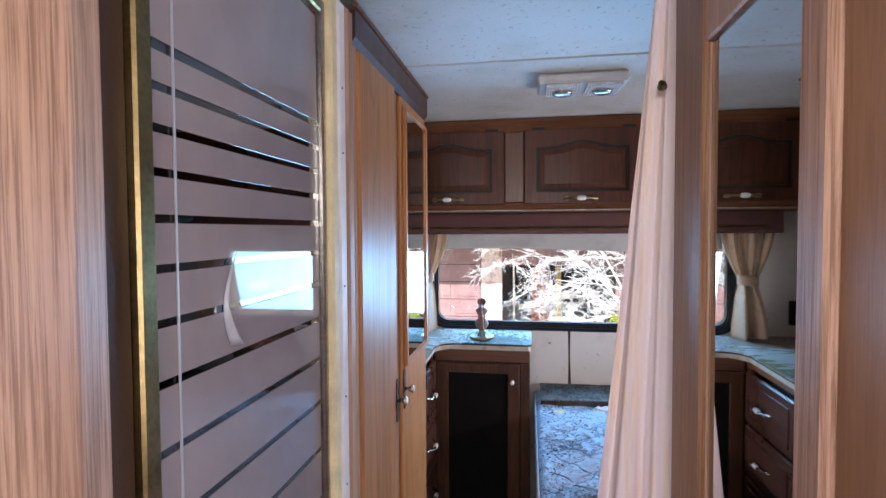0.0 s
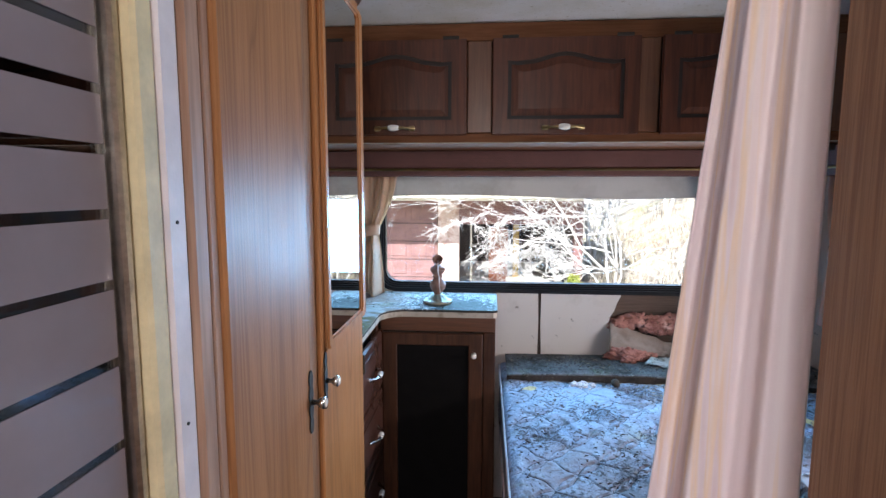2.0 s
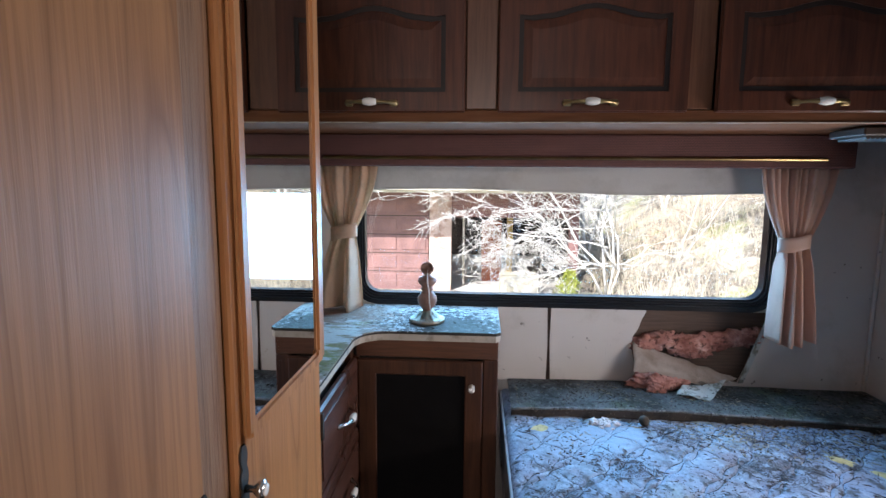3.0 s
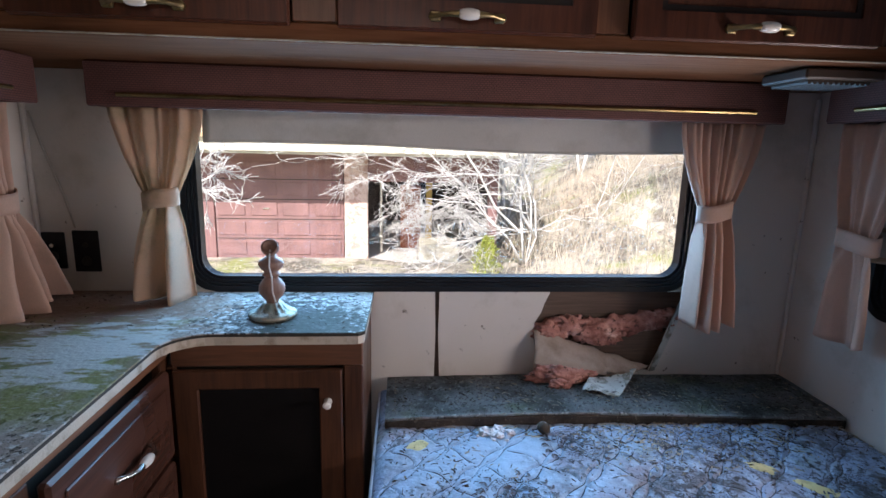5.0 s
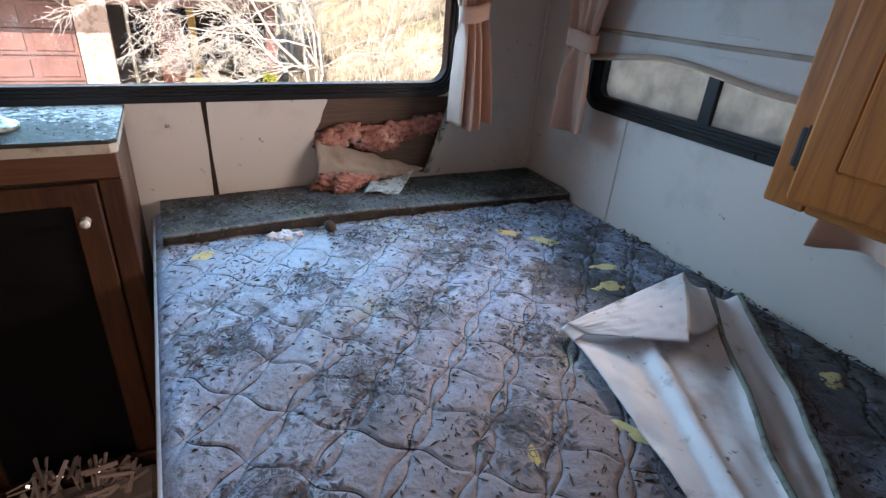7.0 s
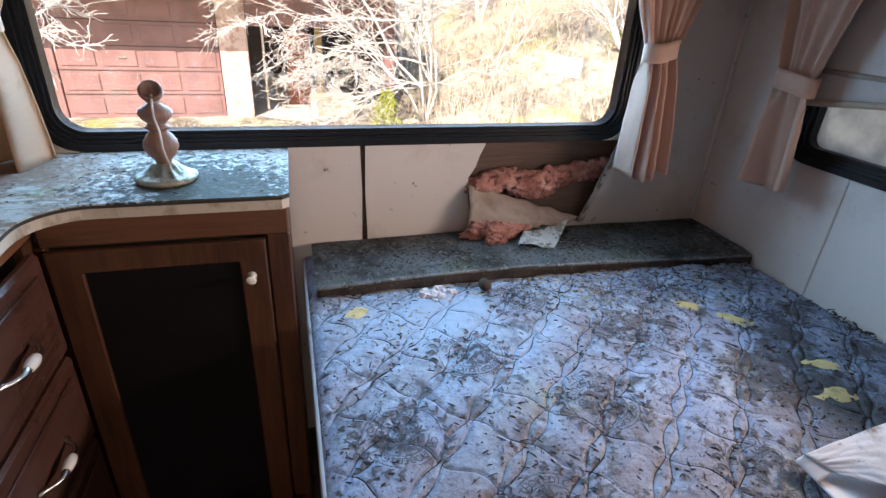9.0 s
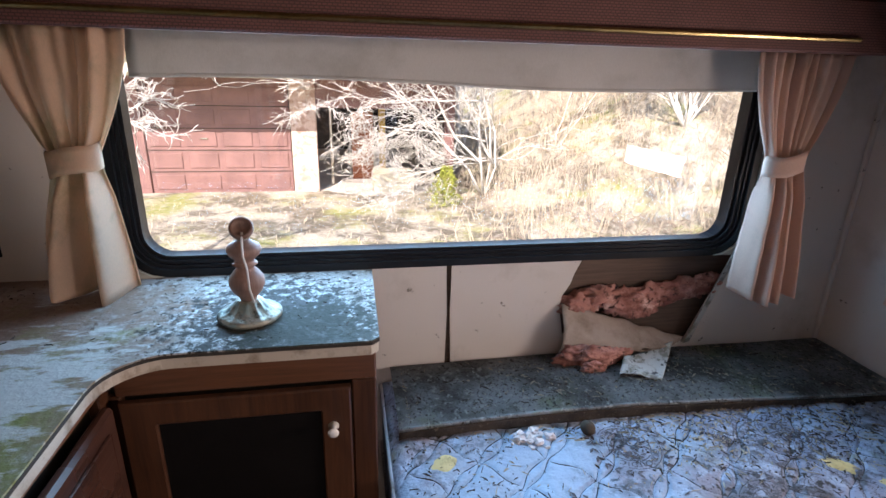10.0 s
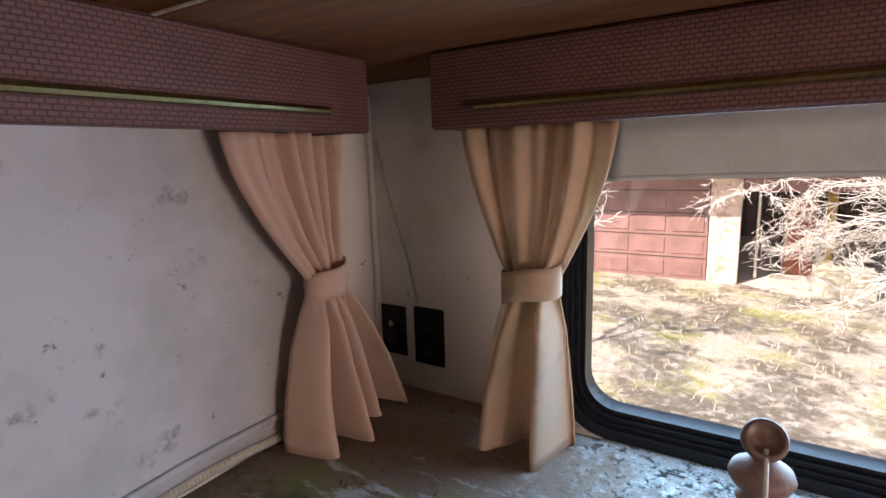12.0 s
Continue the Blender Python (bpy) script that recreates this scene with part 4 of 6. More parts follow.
part("knob", kb, M_PORC, dd, "white porcelain knob", True)

chest = thing("drawer_chest", (-0.55, 2.0, 0.0), "dark wooden chest of drawers under the counter", "chest of drawers")
DX = -0.335
part("carcass", boxes((XL + 0.004, DX - 0.02, 1.716, 2.36, 0.02, 0.899)), M_DARK, chest)
part("top_rail", boxes((DX - 0.019, DX, 1.716, 2.318, 0.862, 0.900), bevel=0.003), wood("chest_rail", (0.11, 0.045, 0.022), (0.26, 0.12, 0.06), "y", 0.4), chest)
part("stile", boxes((DX - 0.019, DX - 0.001, 2.275, 2.318, 0.0, 0.861), bevel=0.002), M_DRESS, chest)
part("stile", boxes((DX - 0.019, DX - 0.001, 1.716, 1.87, 0.0, 0.861), bevel=0.002), M_DRESS, chest)
for z0, z1 in ((0.648, 0.852), (0.438, 0.636), (0.228, 0.426), (0.03, 0.216)):
    d = part("drawer", boxes((DX + 0.002, DX + 0.022, 1.875, 2.270, z0, z1), bevel=0.006), M_DRAWER, chest, "very dark brown drawer front")
    pb = bmesh.new()
    box(pb, DX + 0.0222, DX + 0.026, 1.905, 2.240, z0 + 0.03, z1 - 0.03, 0.003)
    part("raised_field", pb, M_DRAWER, d)
    bow_handle(d, DX + 0.024, 2.09, (z0 + z1) / 2, "y", (1, 0, 0))

# ---- closet with two doors, one with a mirror ----
KX = -0.25
cl = thing("closet", (-0.52, 1.35, 0.0), "tall oak closet with a mirrored door", "closet")
part("body", boxes((XL + 0.003, KX - 0.024, 0.99, 1.705, 0.0, 1.86)), M_OAK, cl)
part("face_stile", boxes((KX - 0.023, KX + 0.007, 0.9865, 1.003, 0.0, 1.80), bevel=0.002), M_OAK_RAW, cl)
part("face_stile", boxes((KX - 0.023, KX - 0.002, 1.278, 1.362, 0.0, 1.80), bevel=0.003), M_POST_DARK, cl, "coarse grained centre stile")
part("face_stile", boxes((KX - 0.023, KX - 0.001, 1.682, 1.708, 0.0, 1.80), bevel=0.003), M_OAK_RAW, cl)
fr = bmesh.new()
prism(fr, [(XL + 0.003, 1.80), (KX + 0.002, 1.80), (KX + 0.012, 1.815), (KX + 0.012, 1.868), (XL + 0.003, 1.868)], "y", 0.985, 1.712)
part("cornice", fr, M_DRESS, cl, "dark top rail")
tb = bmesh.new()
tube(tb, [(KX + 0.012, 0.985, ZC - 0.008), (KX + 0.012, 1.712, ZC - 0.008)], 0.006, 6)
part("ceiling_bead", tb, M_FRAME, cl)
d1 = part("door", boxes((KX - 0.003, KX + 0.014, 1.004, 1.280, 0.03, 1.796), bevel=0.004), M_OAK, cl, "plain light oak door")
M_OAK2 = veneer("oak_lower_panel", (0.24, 0.09, 0.028), (0.50, 0.22, 0.078), 0.4)
d2 = part("door", boxes((KX - 0.0035, KX + 0.008, 1.360, 1.680, 0.03, 1.796), bevel=0.003), M_OAK2, cl, "light oak door with a mirror in its upper part")
mz0, mz1, my0, my1 = 1.072, 1.755, 1.392, 1.682
mf = bmesh.new()
ring_frame(mf, [(my0 - 0.018, mz0 - 0.018), (my1, mz0 - 0.018), (my1, mz1 + 0.018), (my0 - 0.018, mz1 + 0.018)], [(my0 + 0.006, mz0 + 0.006), (my1 - 0.034, mz0 + 0.006), (my1 - 0.034, mz1), (my0 + 0.006, mz1)], "x", KX + 0.0085, KX + 0.018)
bmesh.ops.bevel(mf, geom=[e for e in mf.edges if abs(e.verts[0].co.x - e.verts[1].co.x) < 1e-5], offset=0.005, segments=2, affect="EDGES")
part("mirror_frame", mf, M_OAK2, d2, "light wooden moulding")
part("mirror", boxes((KX + 0.009, KX + 0.013, my0 + 0.003, my1 - 0.031, mz0 + 0.003, mz1 + 0.003)), M_MIRROR, d2, "clouded mirror")
for hz in (0.90, 1.70):
    part("hinge", boxes((KX + 0.003, KX + 0.012, 1.6805, 1.689, hz, hz + 0.05), bevel=0.001), M_DARK, d2)


def latch_pull(parent, y, z, x):
    bm = bmesh.new()
    pts = []
    for i in range(25):
        t = i / 24
        w = 0.004 + 0.004 * abs(math.sin(t * math.pi * 4)) + 0.002 * math.sin(t * math.pi)
        pts.append((y + w, z - 0.055 + 0.11 * t))
    prism(bm, pts + [(2 * y - a, b) for a, b in reversed(pts)], "x", x, x + 0.0025)
    h = part("back_plate", bm, M_DARK, parent, "dark scrolled back plate")
    k = bmesh.new()
    tube(k, [(x + 0.002, y, z), (x + 0.012, y, z), (x + 0.018, y, z), (x + 0.024, y, z), (x + 0.027, y, z)], [0.005, 0.004, 0.009, 0.012, 0.008], 14)
    part("knob", k, M_CHROME, h, "tarnished knob with a pale face", True)
    kk = bmesh.new()
    tube(kk, [(x + 0.0275, y, z), (x + 0.029, y, z), (x + 0.030, y, z)], [0.008, 0.007, 0.003], 12)
    part("knob_face", kk, M_PORC, h, "", True)


latch_pull(d1, 1.272, 1.000, KX + 0.0145)
latch_pull(d2, 1.374, 1.000, KX + 0.0085)

# ---- shower enclosure and door posts beside the closet ----
tr = bmesh.new()
box(tr, KX - 0.03, KX + 0.004, 0.915, 0.949, 0.0, 1.86, 0.004)
structure("shower_trim", tr, M_TRIM, "white painted trim with small nails beside the shower", "trim")
structure("shower_caulk", boxes((KX - 0.03, KX + 0.0015, 0.886, 0.9145, 0.0, 1.86), bevel=0.004), M_YELLOW, "yellowed caulk strip", "trim")
structure("closet_edge_post", boxes((KX - 0.03, KX + 0.008, 0.950, 0.985, 0.0, 1.86), bevel=0.006), M_OAK_RAW, "bare oak edge strip", "trim")
for nz in (0.95, 1.12, 1.33, 1.58, 1.70):
    nb = bmesh.new()
    tube(nb, [(KX + 0.004, 0.93, nz), (KX + 0.0052, 0.93, nz)], 0.002, 8)
    part("nail", nb, M_DARK, bpy.data.objects["shower_trim"])

shw = thing("shower_door", (KX - 0.02, 0.65, 0.0), "brass framed shower door of clear and frosted striped glass", "shower door")
GX = -0.272
part("frame_post", boxes((GX - 0.012, GX + 0.020, 0.418, 0.442, 0.0, 1.84), bevel=0.003), M_BRASS, shw, "worn brass post")
part("frame_post", boxes((GX - 0.004, GX + 0.012, 0.872, 0.885, 0.0, 1.84), bevel=0.003), M_STEEL, shw, "bright worn metal post")
part("frame_rail", boxes((GX - 0.012, GX + 0.014, 0.443, 0.869, 1.815, 1.84), bevel=0.003), M_BRASS, shw)
gb = part("glass_pane", boxes((GX - 0.003, GX, 0.442, 0.872, 0.02, 1.815)), M_SHOWER, shw, "smoky clear glass")
STRIPES = [0.66, 0.765, 0.862, 0.955, 1.045, 1.130, 1.208, 1.279, 1.342, 1.398, 1.449, 1.496, 1.540, 1.582, 1.622]
for a, b in zip([0.05] + STRIPES, STRIPES):
    half = 0.0035 if a > 0.06 else 0
    part("frosted_band", boxes((GX + 0.0003, GX + 0.0018, 0.444, 0.868, a + half, b - half - 0.002)), M_FROST, shw, "pale frosted band")
part("frosted_band", boxes((GX + 0.0003, GX + 0.0018, 0.444, 0.868, STRIPES[-1] + 0.006, 1.81)), M_FROST, shw, "pale frosted band")
sb = bmesh.new()
tube(sb, [(GX + 0.003, 0.492, 0.1), (GX + 0.003, 0.492, 1.8)], 0.0015, 6)
part("seal_strip", sb, M_SEAL, shw, "thin clear seal")
tag_bm = bmesh.new()
sheet(tag_bm, lambda u, v: (GX + 0.004 + 0.010 * u * v, 0.602 - 0.030 * math.sin(v * 2.6) + 0.009 * u * (0.2 + 1.2 * v * v), 1.408 - 0.115 * v), 3, 12, 0.0008)
tagged(part("peeling_tape", tag_bm, M_TAPE, None, "", True), "strip of clear tape peeling off the shower glass", "tape")
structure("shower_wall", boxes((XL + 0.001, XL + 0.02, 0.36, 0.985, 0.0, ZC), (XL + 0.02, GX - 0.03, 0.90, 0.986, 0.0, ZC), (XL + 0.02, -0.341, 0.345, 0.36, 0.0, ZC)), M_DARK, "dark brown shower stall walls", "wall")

post = bmesh.new()
prism(post, [(-0.34, 0.16), (-0.222, 0.16), (-0.212, 0.175), (-0.212, 0.310), (-0.214, 0.318), (-0.219, 0.323), (-0.230, 0.356), (-0.34, 0.356)], "z", 0, ZC - 0.002)
structure("door_post", post, M_POST, "coarse grained oak door post", "door frame")
structure("shower_jamb", boxes((-0.34, -0.262, 0.358, 0.417, 0.0, 1.86)), M_JAMB, "dark jamb beside the shower", "door frame")

# ---- mirror wall on the other side of the passage ----
PX = 0.318
M_OAK_DIM = wood("brown_oak_veneer", (0.20, 0.095, 0.045), (0.34, 0.18, 0.095), "z", 0.45)
structure("wardrobe_wall", boxes((PX + 0.02, XR - 0.002, 0.20, 0.845, 0.0, ZC - 0.002)), M_OAK_DIM, "oak panelled block beside the bed", "wall")
structure("wardrobe_post", boxes((PX, PX + 0.019, 0.716, 0.850, 0.0, ZC - 0.004), bevel=0.005), M_POST_DARK, "oak post at the end of the mirrored wall", "door frame")
wm = thing("wall_mirror", (PX, 0.58, 0.05), "tall mirror framed in oak on the passage wall", "mirror")
part("mirror_glass", boxes((PX + 0.010, PX + 0.019, 0.472, 0.714, 0.02, 1.672)), M_MIRROR, wm, "slightly clouded mirror glass")
part("frame_rail", boxes((PX + 0.002, PX + 0.019, 0.47, 0.7155, 1.673, 1.735), bevel=0.003), M_OAK_RAW, wm)
part("frame_rail", boxes((PX + 0.002, PX + 0.019, 0.47, 0.7155, 1.737, ZC - 0.004), bevel=0.003), M_OAK, wm)
bd = bmesh.new()
tube(bd, [(PX + 0.009, 0.7145, 0.02), (PX + 0.009, 0.7145, 1.672)], 0.0015, 6)
part("edge_bead", bd, M_OAK_RAW, wm)
structure("wardrobe_stile", boxes((PX - 0.004, PX + 0.019, 0.420, 0.469, 0.0, ZC - 0.004), bevel=0.006), M_POST, "coarse oak stile beside the mirror", "door frame")
structure("wardrobe_panel", boxes((PX + 0.004, PX + 0.0195, 0.20, 0.418, 0.0, ZC - 0.004)), M_OAK_DIM, "oak veneer panel", "wall")

# drape gathered at the post
drp = thing("privacy_drape", (0.27, 0.90, 0.15), "long pink and orange striped drape gathered beside the post", "drape")


def drape(u, w):
    z = 1.872 - 1.72 * w
    k = w ** 0.8
    a, b = Vector((0.334, 0.884)), Vector((0.308 - 0.165 * min(w, 0.62), 0.945 + 0.01 * k))
    p = a.lerp(b, u)
    n = Vector((0.6, 0.8))
    q = p + n * (0.008 + 0.009 * k) * min(1.0, 0.15 + 2.2 * u) * (1.15 * math.sin(u * 15 + 1.1 * math.sin(2.3 * w) + 0.8 * math.sin(5 * u)) + 0.55 * math.sin(u * 7.3 + 1.3 + 1.6 * w) + 0.18 * math.sin(u * 41 + 2 * w))
    return (q.x, q.y, z)


db = bmesh.new()
sheet(db, drape, 90, 40, 0.002)
part("fabric", db, M_DRAPE, drp, "", True)
hb = bmesh.new()
tube(hb, [(0.30, 0.851, 1.66), (0.30, 0.86, 1.655), (0.305, 0.872, 1.66)], [0.006, 0.005, 0.008], 8)
part("hook", hb, M_BRASS, drp, "small brown hook")

# ---- ceiling lamp and lamp under the cabinet ----
lp = thing("ceiling_light", (0.25, 1.61, ZC), "white twin ceiling lamp, switched off", "ceiling lamp")
part("housing", boxes((0.122, 0.380, 1.535, 1.690, 1.856, ZC - 0.001), bevel=0.008), M_PLASTIC, lp)
part("switch", boxes((0.126, 0.140, 1.527, 1.5345, 1.852, 1.876), bevel=0.002), M_PLASTIC, lp)
for x0 in (0.146, 0.262):
    lb = bmesh.new()
    for i in range(14):
        for j in range(4):
            xx = x0 + (0.1 / 14) * i
            box(lb, xx + 0.0006, xx + 0.1 / 14 - 0.0006, 1.548 + j * 0.033, 1.579 + j * 0.033, 1.846, 1.8555, 0.001)
    part("ribbed_cover", lb, M_BULB, lp, "ribbed clear cover")
    rb = bmesh.new()
    lathe(rb, [(0.004, -0.006), (0.022, -0.005), (0.030, 0.0), (0.030, 0.004)], (x0 + 0.05, 1.61, 1.841), 18)
    part("rim", rb, M_CHROME, lp, "shiny round rim", True)
ul = thing("corner_light", (1.07, 2.25, 1.50), "small white lamp under the overhead cabinet, shade in its dark colour", "lamp")
part("housing", boxes((0.985, 1.155, 2.185, 2.320, 1.490, 1.5115), bevel=0.004), M_PLASTIC_SHADE, ul)
lb = bmesh.new()
ribs = [(1.0 + i * 0.0115 + dx, z) for i in range(12) for dx, z in ((0.0, 1.4865), (0.002, 1.482), (0.0075, 1.482), (0.0095, 1.4865))]
prism(lb, ribs + [(1.136, 1.4895), (1.0, 1.4895)], "y", 2.2, 2.305)
part("ribbed_cover", lb, M_PLASTIC_SHADE, ul, "ribbed clear cover")

# ---- old lamp stem on the counter ----
lamp = thing("lamp_stem", (-0.12, 2.402, CT), "turned wooden table lamp base with a brass foot, no shade", "table lamp")
LC = (-0.12, 2.402, CT)
fb = bmesh.new()
lathe(fb, [(0.052, 0.0), (0.056, 0.004), (0.056, 0.010), (0.050, 0.013), (0.040, 0.016), (0.028, 0.026), (0.020, 0.036)], LC, 48, lambda i, r, z: 0.07 * math.cos(i * math.pi / 2) if z > 0.012 else 0.012 * math.sin(i * 0.8))
part("foot", fb, M_TARNISH, lamp, "fluted tarnished brass foot", True)
sbm = bmesh.new()
lathe(sbm, [(0.014, 0.036), (0.016, 0.042), (0.025, 0.052), (0.031, 0.066), (0.030, 0.078), (0.022, 0.090), (0.015, 0.097), (0.018, 0.101), (0.022, 0.104), (0.018, 0.108), (0.016, 0.112), (0.026, 0.121), (0.030, 0.130), (0.027, 0.138), (0.014, 0.146), (0.010, 0.150)], LC, 28)
part("stem", sbm, wood("lamp_wood", (0.16, 0.085, 0.065), (0.30, 0.18, 0.14), "z", 0.45), lamp, "turned wooden stem", True)
nb = bmesh.new()
lathe(nb, [(0.010, 0.148), (0.012, 0.152), (0.011, 0.158), (0.009, 0.162)], LC, 20)
part("socket_neck", nb, M_TARNISH, lamp, "brass socket neck", True)
nb = bmesh.new()
lathe(nb, [(0.0185, -0.006), (0.0205, -0.003), (0.0205, 0.003), (0.0185, 0.006), (0.0150, 0.0062), (0.0135, 0.0025), (0.004, 0.0020)], (0, 0, 0), 28)
bmesh.ops.transform(nb, matrix=pose(LC[0], LC[1] - 0.004, CT + 0.170, 52, 0, 8), verts=nb.verts)
part("socket_ring", nb, wood("lamp_cap", (0.10, 0.055, 0.042), (0.22, 0.13, 0.10), "z", 0.4), lamp, "tilted ring of the bulb socket", True)
wb = bmesh.new()
tube(wb, [(LC[0] + 0.002, LC[1] - 0.012, CT + 0.165), (LC[0] + 0.003, LC[1] - 0.026, CT + 0.15), (LC[0] + 0.004, LC[1] - 0.033, CT + 0.128), (LC[0] + 0.008, LC[1] - 0.030, CT + 0.105), (LC[0] + 0.010, LC[1] - 0.036, CT + 0.07), (LC[0] + 0.013, LC[1] - 0.024, CT + 0.040)], 0.0022, 6)
part("cord", wb, M_PLASTIC, lamp, "grey lamp cord", True)

# ---- sockets ----
for x0, x1, z0, z1, lab in ((-0.783, -0.719, 0.992, 1.093, "black wall socket plate with a round jack"), (-0.700, -0.632, 0.984, 1.098, "open black wall socket with broken cover")):
    o = thing("wall_socket", ((x0 + x1) / 2, YR, z0), lab, "socket", "black wall sockets")
    part("plate", boxes((x0, x1, YR - 0.005, YR - 0.0002, z0, z1), bevel=0.002), M_RUBBER, o)
    for i, dz in enumerate((0.035, 0.065) if x0 < -0.75 else (0.03, 0.075)):
        kb = bmesh.new()
        c = ((x0 + x1) / 2, z0 + dz)
        tube(kb, [(c[0], YR - 0.005, c[1]), (c[0], YR - 0.011, c[1]), (c[0], YR - 0.0115, c[1])], [0.013 - 0.006 * i, 0.012 - 0.006 * i, 0.005], 14)
        part("jack", kb, M_CHROME if i and x0 < -0.75 else M_DARK, o, "", True)

# ---- bed ----
MZ, MX0, MX1, MY0, MY1 = 0.634, 0.128, XR - 0.004, 0.856, YR - 0.004


# the quilting runs cornerwise: p along the channels, q across them
QP, QC, Q0, P0 = 0.1, 0.1028, -1.003, 1.540
RT = math.sqrt(0.5)


def channel_gap(p):
    """Half the width of the channel between two rows of quilted cells; it pinches shut at the cell corners."""
    return 0.0030 + 0.0095 * (0.5 - 0.5 * math.cos(2 * math.pi * (p - P0) / QP)) ** 0.7


def cross_p(j, q):
    return P0 + QP * j + 0.0065 * math.sin(2 * math.pi * (q - Q0) / QC + 0.6) * (1 if j % 2 else -1)


def quilt(x, y):
    p, q = (x + y) * RT, (x - y) * RT
    p += 0.005 * noise.noise(Vector((x * 6, y * 6, 7.0)))
    q += 0.005 * noise.noise(Vector((x * 6, y * 6, 3.0)))
    k = round((q - Q0) / QC)
    dq = abs(q - Q0 - QC * k)
    g = channel_gap(p)
    h = math.exp(-((dq - g) / 0.0034) ** 2)
    if dq > g:
        h = max(h, 0.55 * math.exp(-((p - cross_p(round((p - P0) / QP), q)) / 0.0034) ** 2))
    puff = 0.0016 * math.cos(math.pi * min(1.0, dq / (0.5 * QC)) + math.pi)
    sag = 0.0045 * noise.noise(Vector((x * 3, y * 3, 0.4))) + 0.003 * noise.noise(Vector((x * 14, y * 14, 2.0))) + 0.0012 * noise.noise(Vector((x * 60, y * 60, 5.0)))
    return sag + puff - 0.0046 * h


def near_edge(x):
    """The foot of the mattress, with its corner cut off on the aisle side."""
    return MY0 + 0.46 * max(0.0, 1 - (x - MX0) / 0.38)


def top_z(x, y):
    e = min(x - MX0, MX1 - x, (y - near_edge(x)) * 0.8, MY1 - y)
    r = 0.035
    drop = 0 if e > r else r - math.sqrt(max(0, r * r - (r - max(0, e)) ** 2))
    return MZ + quilt(x, y) * (1 if e > 0.03 else max(0, e) / 0.03) - drop * 0.7


def quilt_point(x, v):
    y = near_edge(x) + (MY1 - near_edge(x)) * v
    return (x, y, top_z(x, y))


M_SEAM = plain("seam_dirt_and_shade", (0.05, 0.048, 0.05), 0.9, 0, 0.3)
bed = thing("mattress", (0.75, 1.75, 0.42), "stained pale blue quilted mattress, mouldy and torn", "mattress")
mb = bmesh.new()
sheet(mb, lambda u, v: quilt_point(MX0 + (MX1 - MX0) * u, v), 430, 560)
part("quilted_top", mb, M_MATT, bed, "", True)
OUT = [(MX0 + 0.001, MY1 - 0.001), (MX0 + 0.001, MY0 + 0.461), (MX0 + 0.381, MY0 + 0.001), (MX1 - 0.001, MY0 + 0.001), (MX1 - 0.001, MY1 - 0.001)]
sb = bmesh.new()
prism(sb, OUT, "z", 0.43, MZ - 0.020)
part("border", sb, M_MATT_SIDE, bed)
for z in (MZ - 0.022, 0.44):
    pb = bmesh.new()
    tube(pb, [(a, b, z) for a, b in OUT], 0.006, 6)
    part("piping", pb, M_COVER, bed, "pale corded piping", True)
bb = bmesh.new()
prism(bb, [(MX0 + 0.02, YR - 0.005), (MX0 + 0.02, MY0 + 0.47), (MX0 + 0.39, MY0 + 0.02), (XR - 0.002, MY0 + 0.02), (XR - 0.002, YR - 0.005)], "z", 0.0, 0.428)
structure("bed_base", bb, M_DRESS, "dark wooden bed base", "bed base")

PATCHES = [(1.019, 2.186, 0.062, 0.023, -0.45), (1.088, 2.115, 0.066, 0.026, -0.62), (0.232, 2.308, 0.046, 0.028, 0.5), (1.150, 1.925, 0.055, 0.028, -0.5), (1.088, 1.847, 0.060, 0.034, -0.2), (0.62, 1.50, 0.03, 0.014, 1.2), (0.80, 1.47, 0.02, 0.05, 0.3), (1.25, 1.42, 0.05, 0.03, 0.2)]
for k, (cx, cy, rx, ry, rot) in enumerate(PATCHES):
    pb = bmesh.new()
    n = 18
    ring = []
    for i in range(n):
        a = 2 * math.pi * i / n
        q = 0.8 + 0.3 * noise.noise(Vector((math.cos(a) * 1.5, math.sin(a) * 1.5, k * 3.1)))
        ux, uy = rx * q * math.cos(a), ry * q * math.sin(a)
        x, y = cx + ux * math.cos(rot) - uy * math.sin(rot), cy + ux * math.sin(rot) + uy * math.cos(rot)
        ring.append(pb.verts.new((x, y, top_z(x, y) - 0.001)))
    mid = pb.verts.new((cx, cy, MZ + 0.006))
    for i in range(n):
        pb.faces.new((ring[i], ring[(i + 1) % n], mid))
    part("foam_patch", pb, M_FOAM, bed, "yellow foam showing through a tear", True)

# dark stitching in the quilting grooves: dirt, with the groove shade painted in
def seam_point(p, q):
    x, y = (p + q) * RT, (p - q) * RT
    a, b = 0.005 * noise.noise(Vector((x * 6, y * 6, 7.0))), 0.005 * noise.noise(Vector((x * 6, y * 6, 3.0)))
    return ((p - a + q - b) * RT, (p - a - q + b) * RT)


